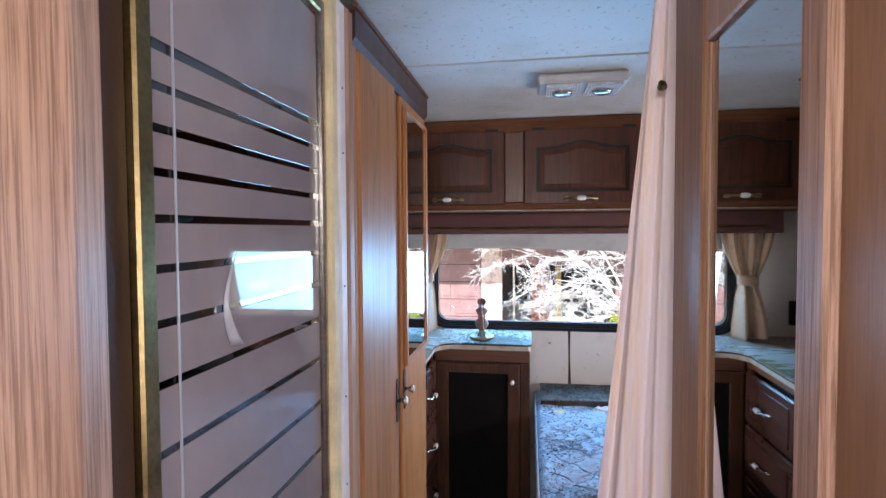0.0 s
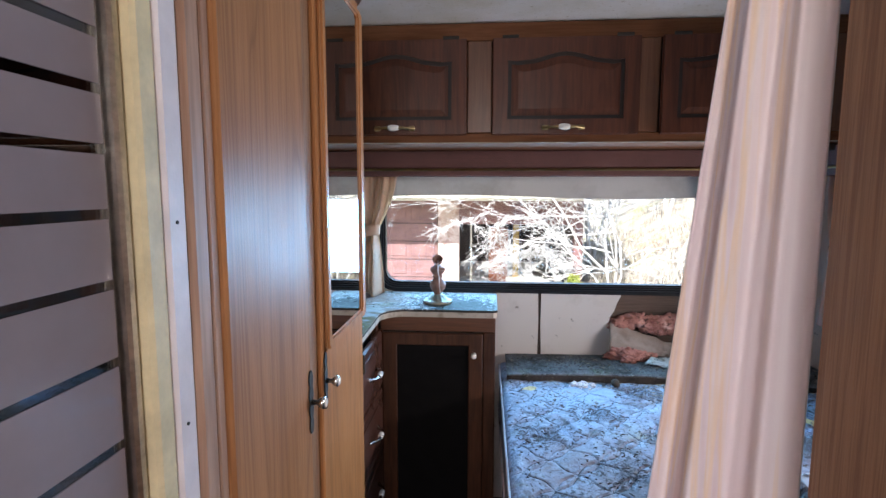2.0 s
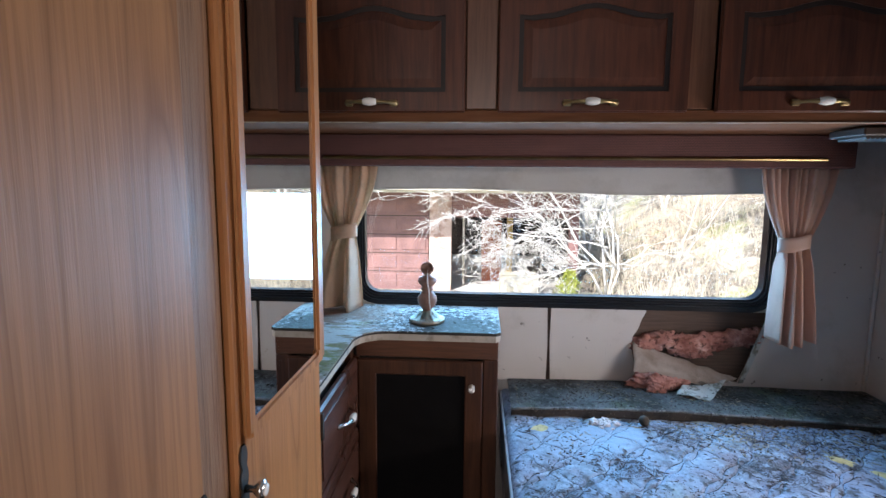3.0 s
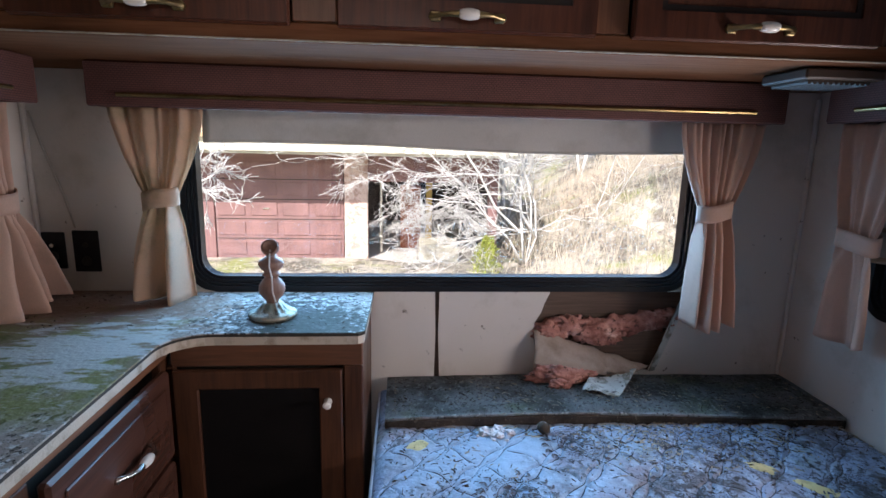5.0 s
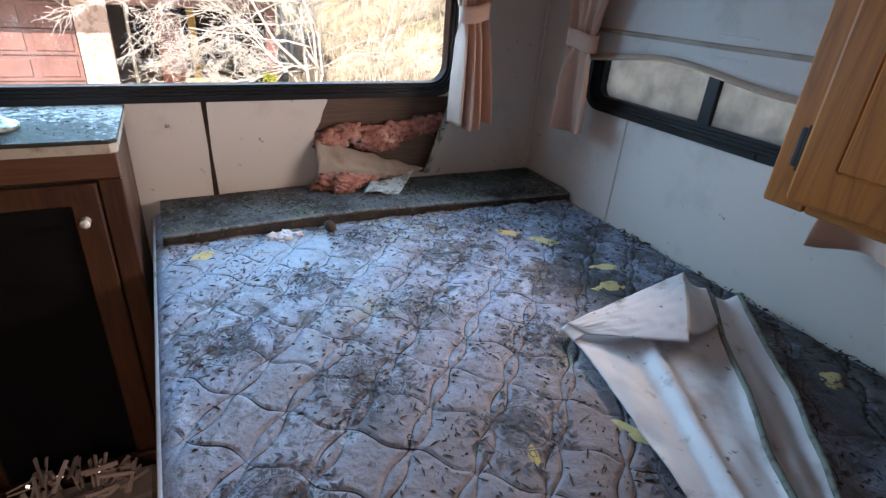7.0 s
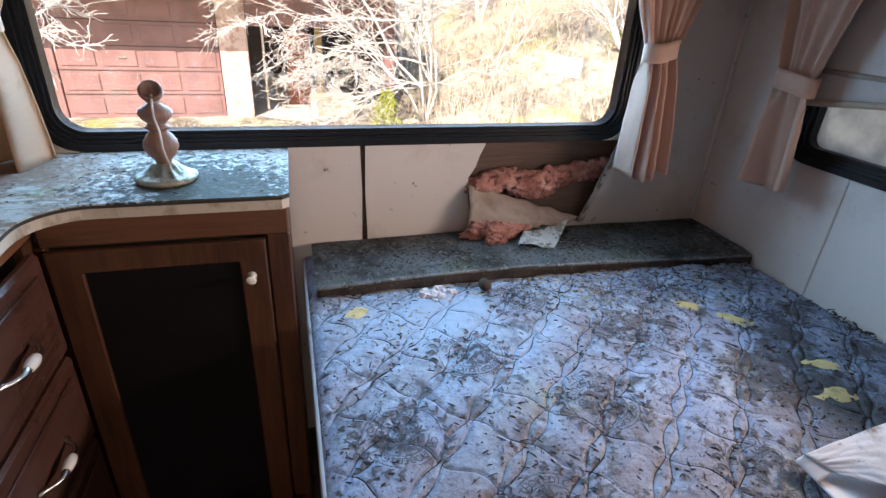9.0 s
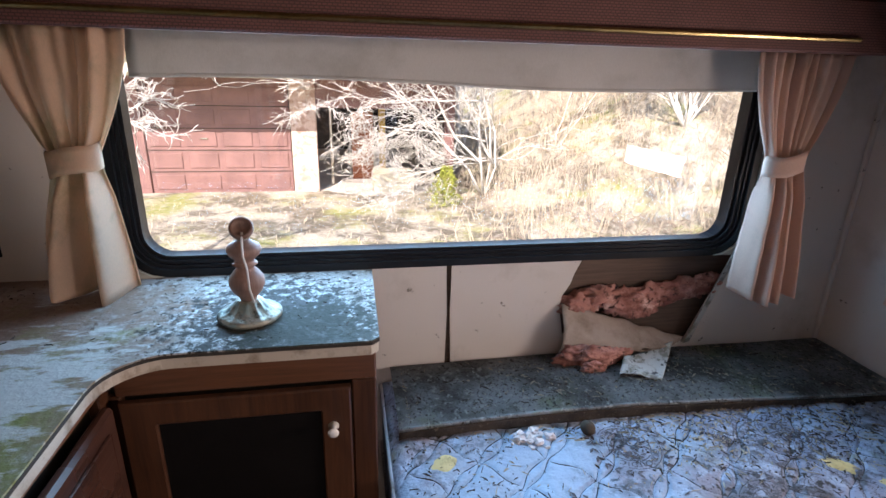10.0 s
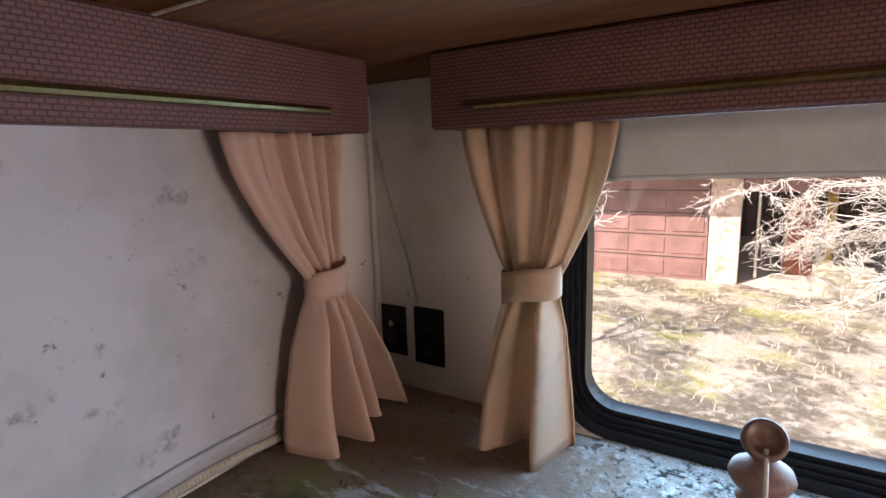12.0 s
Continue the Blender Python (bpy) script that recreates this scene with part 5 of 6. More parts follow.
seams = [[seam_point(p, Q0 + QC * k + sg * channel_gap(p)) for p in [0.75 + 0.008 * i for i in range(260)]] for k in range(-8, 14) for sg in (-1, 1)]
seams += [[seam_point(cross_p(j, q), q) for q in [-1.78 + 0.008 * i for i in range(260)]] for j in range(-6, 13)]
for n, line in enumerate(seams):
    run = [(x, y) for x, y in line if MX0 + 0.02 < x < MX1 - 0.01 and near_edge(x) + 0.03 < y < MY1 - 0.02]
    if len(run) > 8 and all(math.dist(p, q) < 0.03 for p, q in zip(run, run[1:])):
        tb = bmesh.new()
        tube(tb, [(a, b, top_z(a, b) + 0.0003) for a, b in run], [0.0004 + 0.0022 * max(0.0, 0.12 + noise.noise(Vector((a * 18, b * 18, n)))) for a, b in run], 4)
        part("stitched_seam", tb, M_SEAM, bed, "dark quilting seam, dirt and groove shade in its colour")

# printed wreaths with lettering on the ticking
M_INK = plain("faded_grey_print", (0.085, 0.085, 0.10), 0.8, 0, 0.4, 40.0)


def letters(text, size):
    """Flat outlines of each letter, centred on its own middle."""
    out = {}
    for ch in set(text):
        cu = bpy.data.curves.new("letter", "FONT")
        cu.body, cu.size, cu.align_x = ch, size, "CENTER"
        ob = bpy.data.objects.new("letter", cu)
        scene.collection.objects.link(ob)
        me = bpy.data.meshes.new_from_object(ob.evaluated_get(bpy.context.evaluated_depsgraph_get()))
        out[ch] = ([v.co.copy() for v in me.vertices], [tuple(p.vertices) for p in me.polygons])
        bpy.data.objects.remove(ob)
        bpy.data.curves.remove(cu)
        bpy.data.meshes.remove(me)
    return out


WORD = "ORTHOPEDIC"
GLYPHS = letters(WORD, 0.0175)
WREATHS = [seam_point(1.545 + 0.258 * i, -0.918 + 0.268 * j) for i in range(-2, 4) for j in range(-2, 4)]
for cx, cy in WREATHS:
    turn = 0.22
    if not (MX0 + 0.09 < cx < 1.22 and 1.28 < cy < 2.30):
        continue
    wbm = bmesh.new()

    def ink(pts):
        wbm.faces.new([wbm.verts.new((x, y, top_z(x, y) + 0.0030)) for x, y in pts])
    for i in range(64):
        a0, a1 = 2 * math.pi * i / 64, 2 * math.pi * (i + 0.85) / 64
        for r0, r1 in ((0.0425, 0.0450), (0.0640, 0.0660)):
            if noise.noise(Vector((cx * 9 + math.cos(a0) * 2, cy * 9 + math.sin(a0) * 2, r0 * 40))) > -0.22:
                ink([(cx + r * math.cos(a), cy + r * math.sin(a)) for a, r in ((a0, r0), (a0, r1), (a1, r1), (a1, r0))])
    for flip in (0.0, math.pi):
        for i, ch in enumerate(WORD):
            a = turn + flip + radians(90 + 52 - 104 * i / (len(WORD) - 1))
            vs, fs = GLYPHS[ch]
            ca, sa = math.cos(a - math.pi / 2), math.sin(a - math.pi / 2)
            pos = [(cx + 0.0475 * math.cos(a) + v.x * ca - v.y * sa, cy + 0.0475 * math.sin(a) + v.x * sa + v.y * ca) for v in vs]
            for f in fs:
                ink([pos[k] for k in f])
        for i in range(9):
            a = turn + flip + radians(-62 + 124 * i / 8)
            for s in (-0.7, 0.7):
                d = Vector((math.cos(a + 1.57 + s), math.sin(a + 1.57 + s)))
                n = Vector((-d.y, d.x))
                c = Vector((cx + 0.078 * math.cos(a), cy + 0.078 * math.sin(a))) + d * 0.007
                ink([tuple(c + q) for q in (-d * 0.0095, n * 0.0036, d * 0.0095, -n * 0.0036)])
    rr = random.Random(int(cx * 1000))
    for i in range(95):
        a, r = rr.uniform(0, 6.28), 0.038 * rr.random() ** 0.5
        d = Vector((math.cos(a * 3), math.sin(a * 3))) * rr.uniform(0.003, 0.010)
        n = Vector((-d.y, d.x)).normalized() * 0.0024
        c = Vector((cx + r * math.cos(a), cy + r * math.sin(a)))
        ink([tuple(c + q) for q in (-d, n, d, -n)])
    part("printed_wreath", wbm, M_INK, bed, "faded grey printed wreath lettered ORTHOPEDIC")

# the cushion board lying along the rear wall
cu = thing("cushion_board", (0.76, 2.51, MZ), "grimy grey green flat cushion lying along the wall", "cushion")
cbm = bmesh.new()


def cushion(u, v):
    x = 0.150 + (XR - 0.006 - 0.150) * u
    y0 = 2.392 - 0.02 * u * u + 0.012 * math.sin(u * 4)
    y = y0 + (YR - 0.008 - y0) * v
    return (x, y, MZ + 0.030 + 0.005 * math.sin(u * 5) + 0.003 * noise.noise(Vector((x * 8, y * 8, 0))) - 0.006 * max(0, 1 - v * 8))


sheet(cbm, cushion, 80, 20)
bmesh.ops.solidify(cbm, geom=cbm.faces[:], thickness=0.030)
part("pad", cbm, M_BOARD, cu, "", True)
eb = bmesh.new()
tube(eb, [Vector(cushion(i / 40, 0.0)) + Vector((0, -0.001, -0.003)) for i in range(41)], 0.005, 6)
part("piping", eb, M_BOARD, cu, "worn corded edge", True)
# front strip below the piping, coloured darker than the pad
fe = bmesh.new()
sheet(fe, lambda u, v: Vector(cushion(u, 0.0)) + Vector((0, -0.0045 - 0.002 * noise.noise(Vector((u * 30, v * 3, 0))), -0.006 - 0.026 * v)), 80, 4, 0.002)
part("front_edge", fe, M_BOARD_EDGE, cu, "dark front edge", True)

# ---- torn wall: insulation, flap, scrap ----


def wool(name, label, clumps, seed):
    th = thing(name, clumps[0][:3], label, "insulation")
    for cx, cy, cz, r in clumps:
        g = bmesh.new()
        bmesh.ops.create_icosphere(g, subdivisions=4, radius=r)
        for v in g.verts:
            n = v.co.normalized()
            k = 1 + 0.55 * noise.noise(n * 2.2 + Vector((cx * 20, cz * 20, seed))) + 0.3 * noise.noise(n * 6 + Vector((cx * 30, 0, seed))) + 0.26 * noise.noise(n * 15 + Vector((0, cz * 30, seed)))
            v.co = Vector((n.x * r * 1.7 * k + cx, n.y * r * 0.55 * k + cy, n.z * r * 0.85 * k + cz))
        part("tuft", g, M_PINK, th, "", True)
    return th


wool("insulation", "pink fibreglass insulation bulging from the torn wall", [(0.64, YR + 0.004, 0.805, 0.034), (0.70, YR + 0.002, 0.822, 0.036), (0.765, YR, 0.806, 0.040), (0.80, YR - 0.006, 0.79, 0.032), (0.85, YR + 0.004, 0.822, 0.034), (0.91, YR + 0.006, 0.826, 0.034), (0.965, YR + 0.008, 0.83, 0.032), (1.005, YR + 0.008, 0.85, 0.024)], 3)
wool("insulation", "pink fibreglass tuft lying on the cushion", [(0.615, 2.57, 0.690, 0.030), (0.66, 2.555, 0.694, 0.030), (0.70, 2.565, 0.688, 0.026), (0.735, 2.575, 0.684, 0.020), (0.645, 2.53, 0.678, 0.018)], 8)


def flap(u, v):
    a, b = Vector((0.586, YR - 0.004, 0.812)), Vector((0.955, YR - 0.004, 0.690))
    c, d = Vector((0.575, YR - 0.05, 0.692)), Vector((0.80, YR - 0.045, 0.680))
    p = (a.lerp(b, u)).lerp(c.lerp(d, u), v)
    p.y -= 0.022 * math.sin(v * math.pi) + 0.006 * noise.noise(Vector((u * 6, v * 6, 1)))
    p.z += 0.008 * noise.noise(Vector((u * 9, v * 9, 4)))
    return p


fb = bmesh.new()
sheet(fb, flap, 26, 16, 0.001)
tagged(part("torn_paper", fb, M_PAPER, None, "", True), "torn wall paper flap hanging over the hole, shade in its brown colour", "paper")


def scrap(u, v):
    a, b, c, d = Vector((0.70, 2.50, 0)), Vector((0.795, 2.468, 0)), Vector((0.74, 2.555, 0)), Vector((0.905, 2.60, 0))
    p = a.lerp(b, u).lerp(c.lerp(d, u), v)
    p.z = 0.674 + 0.006 * math.sin(u * 5 + v * 3) + 0.014 * v * v + 0.004 * noise.noise(Vector((u * 7, v * 7, 0)))
    return p


sb = bmesh.new()
sheet(sb, scrap, 20, 14, 0.001)
tagged(part("paper_scrap", sb, M_SCRAP, None, "", True), "crumpled white paper scrap on the cushion", "paper")

# ---- folded cover on the mattress ----
cv = thing("cushion_cover", (1.0, 1.5, MZ + 0.01), "white vinyl cushion cover thrown on the mattress", "cover")


def along(pts, v):
    """A point at v, 0 to 1, on an evenly spaced polyline."""
    k = min(len(pts) - 2, int(v * (len(pts) - 1)))
    return Vector(pts[k]).lerp(Vector(pts[k + 1]), v * (len(pts) - 1) - k)


def cover_body(u, v):
    left = along([(0.856, 1.722), (0.842, 1.640), (0.812, 1.520), (0.782, 1.406), (0.735, 1.240)], v)
    right = along([(1.328, 1.675), (1.215, 1.548), (1.108, 1.408), (1.015, 1.318), (0.92, 1.22)], v)
    p = left.lerp(right, u)
    fold = 0.26 + 0.10 * (1 - v)
    z = MZ + 0.012 + 0.024 * math.exp(-((u - fold) / 0.05) ** 2) * min(1, v * 4) + 0.012 * (1 if u > fold else 0) * (1 - math.exp(-((u - fold) / 0.06) ** 2))
    z += 0.010 * math.exp(-((u - 0.80 + 0.2 * v) / 0.05) ** 2) - 0.010 * math.exp(-((u - 0.9) / 0.06) ** 2) + 0.005 * noise.noise(Vector((u * 5, v * 7, 5))) + 0.002 * noise.noise(Vector((u * 16, v * 20, 2)))
    return (p.x, p.y, z)


def cover_fold(u, v):
    """The corner turned back over the cover: from the tip along its top edge, hanging towards the aisle."""
    a, b = Vector((0.856, 1.724)), Vector((1.176, 1.730))
    c, d = Vector((0.880, 1.685)), Vector((0.995, 1.556))
    p = a.lerp(b, u).lerp(c.lerp(d, u), v)
    z = MZ + 0.030 + (0.052 * u) * (1 - 0.35 * v) + 0.012 * math.sin(v * math.pi) * u - 0.006 * v * (1 - u) + 0.002 * noise.noise(Vector((u * 9, v * 9, 9)))
    return (p.x, p.y, z)


def cover_side(u, v):
    """The standing part behind the turned corner."""
    a, b = Vector((*cover_fold(1.0, v * 0.9)[:2], cover_fold(1.0, v * 0.9)[2] - 0.003)), Vector((1.240 - 0.10 * v, 1.708 - 0.11 * v, MZ + 0.040))
    p = a.lerp(b, u)
    p.z -= 0.012 * math.sin(u * math.pi)
    return p


def cover_lip(u, v):
    """The rounded edge where the cover folds over itself."""
    top, low = Vector(cover_fold(0.0, v * 0.9)), Vector(cover_body(0.0, 0.0)).lerp(Vector(cover_body(0.0, 0.12)), v)
    p = top.lerp(low, u)
    p.x -= 0.014 * math.sin(u * math.pi)
    return p


for f, nm, nu, nv in ((cover_body, "lower_layer", 70, 60), (cover_fold, "folded_corner", 40, 30), (cover_side, "standing_side", 16, 20), (cover_lip, "fold_edge", 10, 10)):
    bm = bmesh.new()
    sheet(bm, f, nu, nv, 0.002)
    part(nm, bm, M_COVER, cv, "", True)
for u0, u1 in ((0.80, 0.58), (0.985, 0.985)):
    zb = bmesh.new()
    tube(zb, [Vector(cover_body(u0 + (u1 - u0) * i / 30, i / 30)) + Vector((0, 0, 0.003)) for i in range(31)], 0.0058, 6)
    part("piping", zb, M_ZIP, cv, "grey green corded seam", True)
fb = bmesh.new()
for k in range(5):
    tube(fb, [Vector(cover_fold(0.66 + 0.02 * k, 0.15 + 0.7 * i / 10)) + Vector((0, 0, 0.001)) for i in range(11)], 0.0008, 4)
part("stitching", fb, M_ZIP, cv, "faint stitched lines")

# ---- wall cabinet on the side wall ----
wc = thing("wall_cabinet", (1.19, 1.25, 0.99), "golden oak wall cabinet with a raised panel door", "cabinet")
part("body", boxes((1.02, XR - 0.003, 0.90, 1.522, 0.996, 1.50), bevel=0.002), M_GOLD, wc)
part("face_stile", boxes((1.0, 1.019, 1.464, 1.526, 0.990, 1.50), bevel=0.003), M_GOLD, wc)
part("face_rail", boxes((1.0, 1.019, 0.90, 1.463, 0.990, 1.022), bevel=0.003), wood("golden_rail", (0.24, 0.085, 0.02), (0.50, 0.215, 0.055), "y", 0.35), wc)
wd = part("door", boxes((0.984, 0.999, 1.03, 1.488, 1.004, 1.49), bevel=0.006), M_GOLD, wc, "golden oak door")
wb = bmesh.new()
box(wb, 0.978, 0.9838, 1.085, 1.435, 1.06, 1.43, 0.005)
part("raised_panel", wb, M_GOLD, wd)
for hz in (1.05, 1.38):
    hb = bmesh.new()
    box(hb, 0.994, 0.9995, 1.489, 1.503, hz, hz + 0.055, 0.002)
    tube(hb, [(0.994, 1.490, hz - 0.004), (0.994, 1.490, hz + 0.06)], 0.0035, 8)
    part("hinge", hb, M_DARK, wd, "dark cabinet hinge", True)

# ---- clothes pegs in a low box between dresser and bed ----
tray = thing("peg_box", (-0.11, 2.19, 0.0), "low dark box holding spilled clothes pegs", "box")
part("base", boxes((-0.30, 0.08, 2.10, 2.275, 0.0, 0.012)), M_DRESS, tray)
for r in ((-0.30, 0.08, 2.10, 2.112, 0.0125, 0.11), (-0.30, 0.08, 2.263, 2.275, 0.0125, 0.11), (-0.30, -0.288, 2.1125, 2.2625, 0.0125, 0.11), (0.068, 0.08, 2.1125, 2.2625, 0.0125, 0.11)):
    part("side", boxes(r, bevel=0.002), M_DRESS, tray)
heap = part("fill", boxes((-0.286, 0.066, 2.114, 2.261, 0.0125, 0.10), bevel=0.03), M_PAPER, tray, "crumpled rags")


def clothes_peg(m):
    th = thing("clothes_peg", (0, 0, 0), "bleached wooden clothes peg in the heap", "clothes peg", "heap of clothes pegs")
    for s in (-1, 1):
        bm = bmesh.new()
        prism(bm, [(-0.036, s * 0.002), (0.036, s * 0.010), (0.036, s * 0.014), (0.0, s * 0.0085), (-0.02, s * 0.0075), (-0.036, s * 0.005)], "z", -0.005, 0.005)
        part("prong", bm, M_PIN, th)
    bm = bmesh.new()
    tube(bm, [(0.002, 0, -0.0075), (0.002, 0, 0.0075)], 0.0045, 8)
    part("spring", bm, M_CHROME, th)
    th.matrix_basis = m
    return th


rnd = random.Random(4)
first = clothes_peg(pose(-0.20, 2.19, 0.125, 20, -50, 40))
for i in range(30):
    c = (-0.19, 2.21) if i < 14 else (-0.05, 2.185)
    q = rnd.random()
    copy_thing(first, pose(c[0] + rnd.gauss(0, 0.035), c[1] + rnd.gauss(0, 0.025), 0.105 + 0.085 * q * (1 - i % 7 / 9), rnd.uniform(0, 180), rnd.uniform(-80, 20), rnd.uniform(0, 360)))

# ---- litter ----
debris("needles_on_mattress", "dark needles and crumbs on the mattress", 1, 6500,
       lambda r: (lambda x, y: (x, y, top_z(x, y)))(r.uniform(0.16, 1.36), 2.38 - 1.2 * r.random() ** 1.1), 0.0095, M_DEBRIS)
debris("flakes_along_wall", "black flakes and crumbs where the mattress meets the wall", 8, 260,
       lambda r: (lambda x, y: (x, y, top_z(x, y) + 0.004))(1.372 - 0.07 * r.random() ** 2, r.uniform(1.15, 2.1)), 0.020, M_DEBRIS)
debris("straw_on_mattress", "dry straw bits on the mattress beside the cushion", 5, 1500,
       lambda r: (lambda x, y: (x, y, top_z(x, y)))(min(1.36, max(0.2, r.gauss(0.85, 0.3))), 2.385 - 0.22 * r.random() ** 2), 0.012, M_STRAW)
debris("needles_on_cushion", "dry needles on the grimy cushion", 2, 550,
       lambda r: (lambda u, v: cushion(u, v))(min(0.98, max(0.02, r.gauss(0.55, 0.28))), r.uniform(0.03, 0.95)), 0.010, M_STRAW)
debris("crumbs_on_cushion", "dark crumbs and dirt on the grimy cushion", 6, 1500,
       lambda r: cushion(r.uniform(0.02, 0.98), r.uniform(0.03, 0.97)), 0.008, M_DEBRIS)
debris("needles_on_counter", "crumbs and dry needles on the counter", 3, 420,
       lambda r: (r.uniform(-0.75, 0.09), r.uniform(2.31, 2.60), CT), 0.006, M_DEBRIS)
rnd = random.Random(77)
for i in range(22):
    cx, cy, r = 0.418 + rnd.gauss(0, 0.022), 2.352 + rnd.gauss(0, 0.012), rnd.choice((0.003, 0.004, 0.006, 0.009))
    bm = bmesh.new()
    bmesh.ops.create_icosphere(bm, subdivisions=2, radius=r)
    for v in bm.verts:
        v.co = Vector((v.co.x * 1.3, v.co.y, v.co.z * 0.8)) * (1 + 0.8 * noise.noise(v.co * 180 + Vector((i, 0, 0)))) + Vector((cx, cy, top_z(cx, cy) + r * 0.6))
    tagged(part("foam_crumb", bm, M_COVER, None, "", False), "white foam crumb on the mattress", "debris", "foam crumbs")
bm = bmesh.new()
bmesh.ops.create_icosphere(bm, subdivisions=3, radius=0.016)
for v in bm.verts:
    v.co = v.co * (1 + 0.15 * noise.noise(v.co * 60)) + Vector((0.552, 2.352, MZ + 0.014))
tagged(part("dark_nut", bm, M_DEBRIS, None, "", True), "dark round nut on the mattress", "nut")

# ---- outside ----
GS = -0.03


def ground_z(x, y):
    z = -0.72 + GS * (max(y, 2.0) - 2.6)
    if y < 2.0:
        z = -0.72
    k = max(0.0, min(1.0, (x - 1.2 - 0.10 * (y - 8)) / 5.0)) * max(0.0, min(1.0, (y - 5.5) / 7.0))
    z += 2.1 * k * k * (3 - 2 * k)
    z += max(0.0, y - 16) * 0.10 * (1 if x > 2 else 0.4)
    return z + 0.05 * noise.noise(Vector((x * 0.7, y * 0.7, 0)))


gb = bmesh.new()
xs = sorted(set([-60, -40, -25, -16] + [-12 + 0.5 * i for i in range(65)] + [24, 32, 45, 65]))
ys = sorted(set([-60, -30, -12, -4] + [2.9 + 0.45 * i for i in range(40)] + [22, 26, 32, 42, 60, 90]))
gv = [[gb.verts.new((x, y, ground_z(x, y))) for y in ys] for x in xs]
for i in range(len(xs) - 1):
    for j in range(len(ys) - 1):
        gb.faces.new((gv[i][j], gv[i + 1][j], gv[i + 1][j + 1], gv[i][j + 1]))
structure("ground", gb, M_GROUND, "dry grass and leaf litter with tree shade painted in dark patches", "ground", True)

rnd = random.Random(12)
tb = bmesh.new()
for i in range(5200):
    x = rnd.uniform(-6, 9)
    y = rnd.uniform(5.0, 14) if x < 1 else rnd.uniform(5.0, 17)
    if -4.5 < x < 2.4 and y > 11.5:
        continue
    if x < 1 and rnd.random() < 0.5:
        continue
    z = ground_z(x, y)
    h, a = rnd.uniform(0.06, 0.28) * (1.0 if x > 1.5 else 0.3), rnd.uniform(0, 6.28)
    lx, ly = math.cos(a) * h * 0.6, math.sin(a) * h * 0.6
    w = 0.008
    v = [tb.verts.new(p) for p in ((x - w, y, z - 0.02), (x + w, y, z - 0.02), (x + lx * 0.5 + w * 0.6, y + ly * 0.5, z + h * 0.7), (x + lx, y + ly, z + h), (x + lx * 0.5 - w * 0.6, y + ly * 0.5, z + h * 0.7))]
    tb.faces.new(v)
for i in range(3000):
    x, y = rnd.uniform(2.4, 11), rnd.uniform(7.5, 18)
    z = ground_z(x, y)
    h, a, w = rnd.uniform(0.25, 0.8), rnd.uniform(0, 6.28), 0.007
    lx, ly = math.cos(a) * h * 0.35, math.sin(a) * h * 0.35
    tb.faces.new([tb.verts.new(p) for p in ((x - w, y, z - 0.03), (x + w, y, z - 0.03), (x + lx + 0.002, y + ly, z + h), (x + lx - 0.002, y + ly, z + h))])
tagged(part("dry_grass", tb, M_STRAW), "tufts of dry straw coloured grass", "grass", "", "stuff")

# dead brush on the bank
bt = bmesh.new()
for i in range(5200):
    x, y = rnd.uniform(2.2, 9.5), rnd.uniform(5.6, 14.5)
    if noise.noise(Vector((x * 0.8, y * 0.8, 3.0))) + rnd.uniform(-0.3, 0.3) < -0.02:
        continue
    z, h, a = ground_z(x, y), rnd.uniform(0.12, 0.55), rnd.uniform(0, 6.28)
    w = rnd.uniform(0.004, 0.010)
    lx, ly, up = math.cos(a) * h, math.sin(a) * h * 0.5, h * rnd.uniform(0.1, 0.75)
    v = [bt.verts.new(p) for p in ((x, y, z - 0.02 - w), (x, y, z - 0.02 + w), (x + lx * 0.5, y + ly * 0.5, z + up * 0.6 + w), (x + lx, y + ly, z + up), (x + lx * 0.5, y + ly * 0.5, z + up * 0.6 - w))]
    bt.faces.new(v)
tagged(part("dead_brush", bt, M_TWIG), "tangle of grey brown dead brush on the bank", "brush", "", "stuff")

# garage
GY, GB, GT = 12.0, -1.02, 1.05
gar = thing("garage", (-1.2, GY + 2.5, GB), "maroon garage with a closed door and an open bay", "garage")
part("wall", boxes((-5.2, -3.62, GY, GY + 0.15, GB - 0.3, 1.15), bevel=0.01), M_BRICKRED, gar)
part("wall", boxes((-1.0, -0.52, GY - 0.02, GY + 0.16, GB - 0.3, 1.15), bevel=0.01), M_PILLAR, gar, "brick pillar with the sunlight put into its pale colour")
part("wall", boxes((2.0, 2.2, GY, GY + 0.15, GB - 0.3, 1.15), bevel=0.01), M_BRICKRED, gar)
part("header", boxes((-0.519, 1.999, GY, GY + 0.15, 0.62, 1.15), bevel=0.01), M_BRICKRED, gar)
part("header", boxes((-3.619, -1.001, GY, GY + 0.15, GT, 1.15), bevel=0.005), M_BRICKRED, gar)
part("fascia", boxes((-5.6, 2.5, GY - 1.05, GY - 0.98, 1.20, 1.44), bevel=0.01), M_CREAM, gar, "cream fascia board")
part("soffit", boxes((-5.6, 2.5, GY - 0.979, GY + 0.2, 1.155, 1.195)), M_CREAM, gar)
rb = bmesh.new()
prism(rb, [(GY - 1.15, 1.445), (GY + 3.0, 3.1), (GY + 6.2, 1.465), (GY + 6.2, 1.50), (GY + 3.0, 3.2), (GY - 1.15, 1.51)], "x", -5.7, 2.6)
part("roof", rb, plain("tan_shingles", (0.45, 0.30, 0.17), 0.9, 0, 0.25, 4.0), gar, "tan shingle roof")
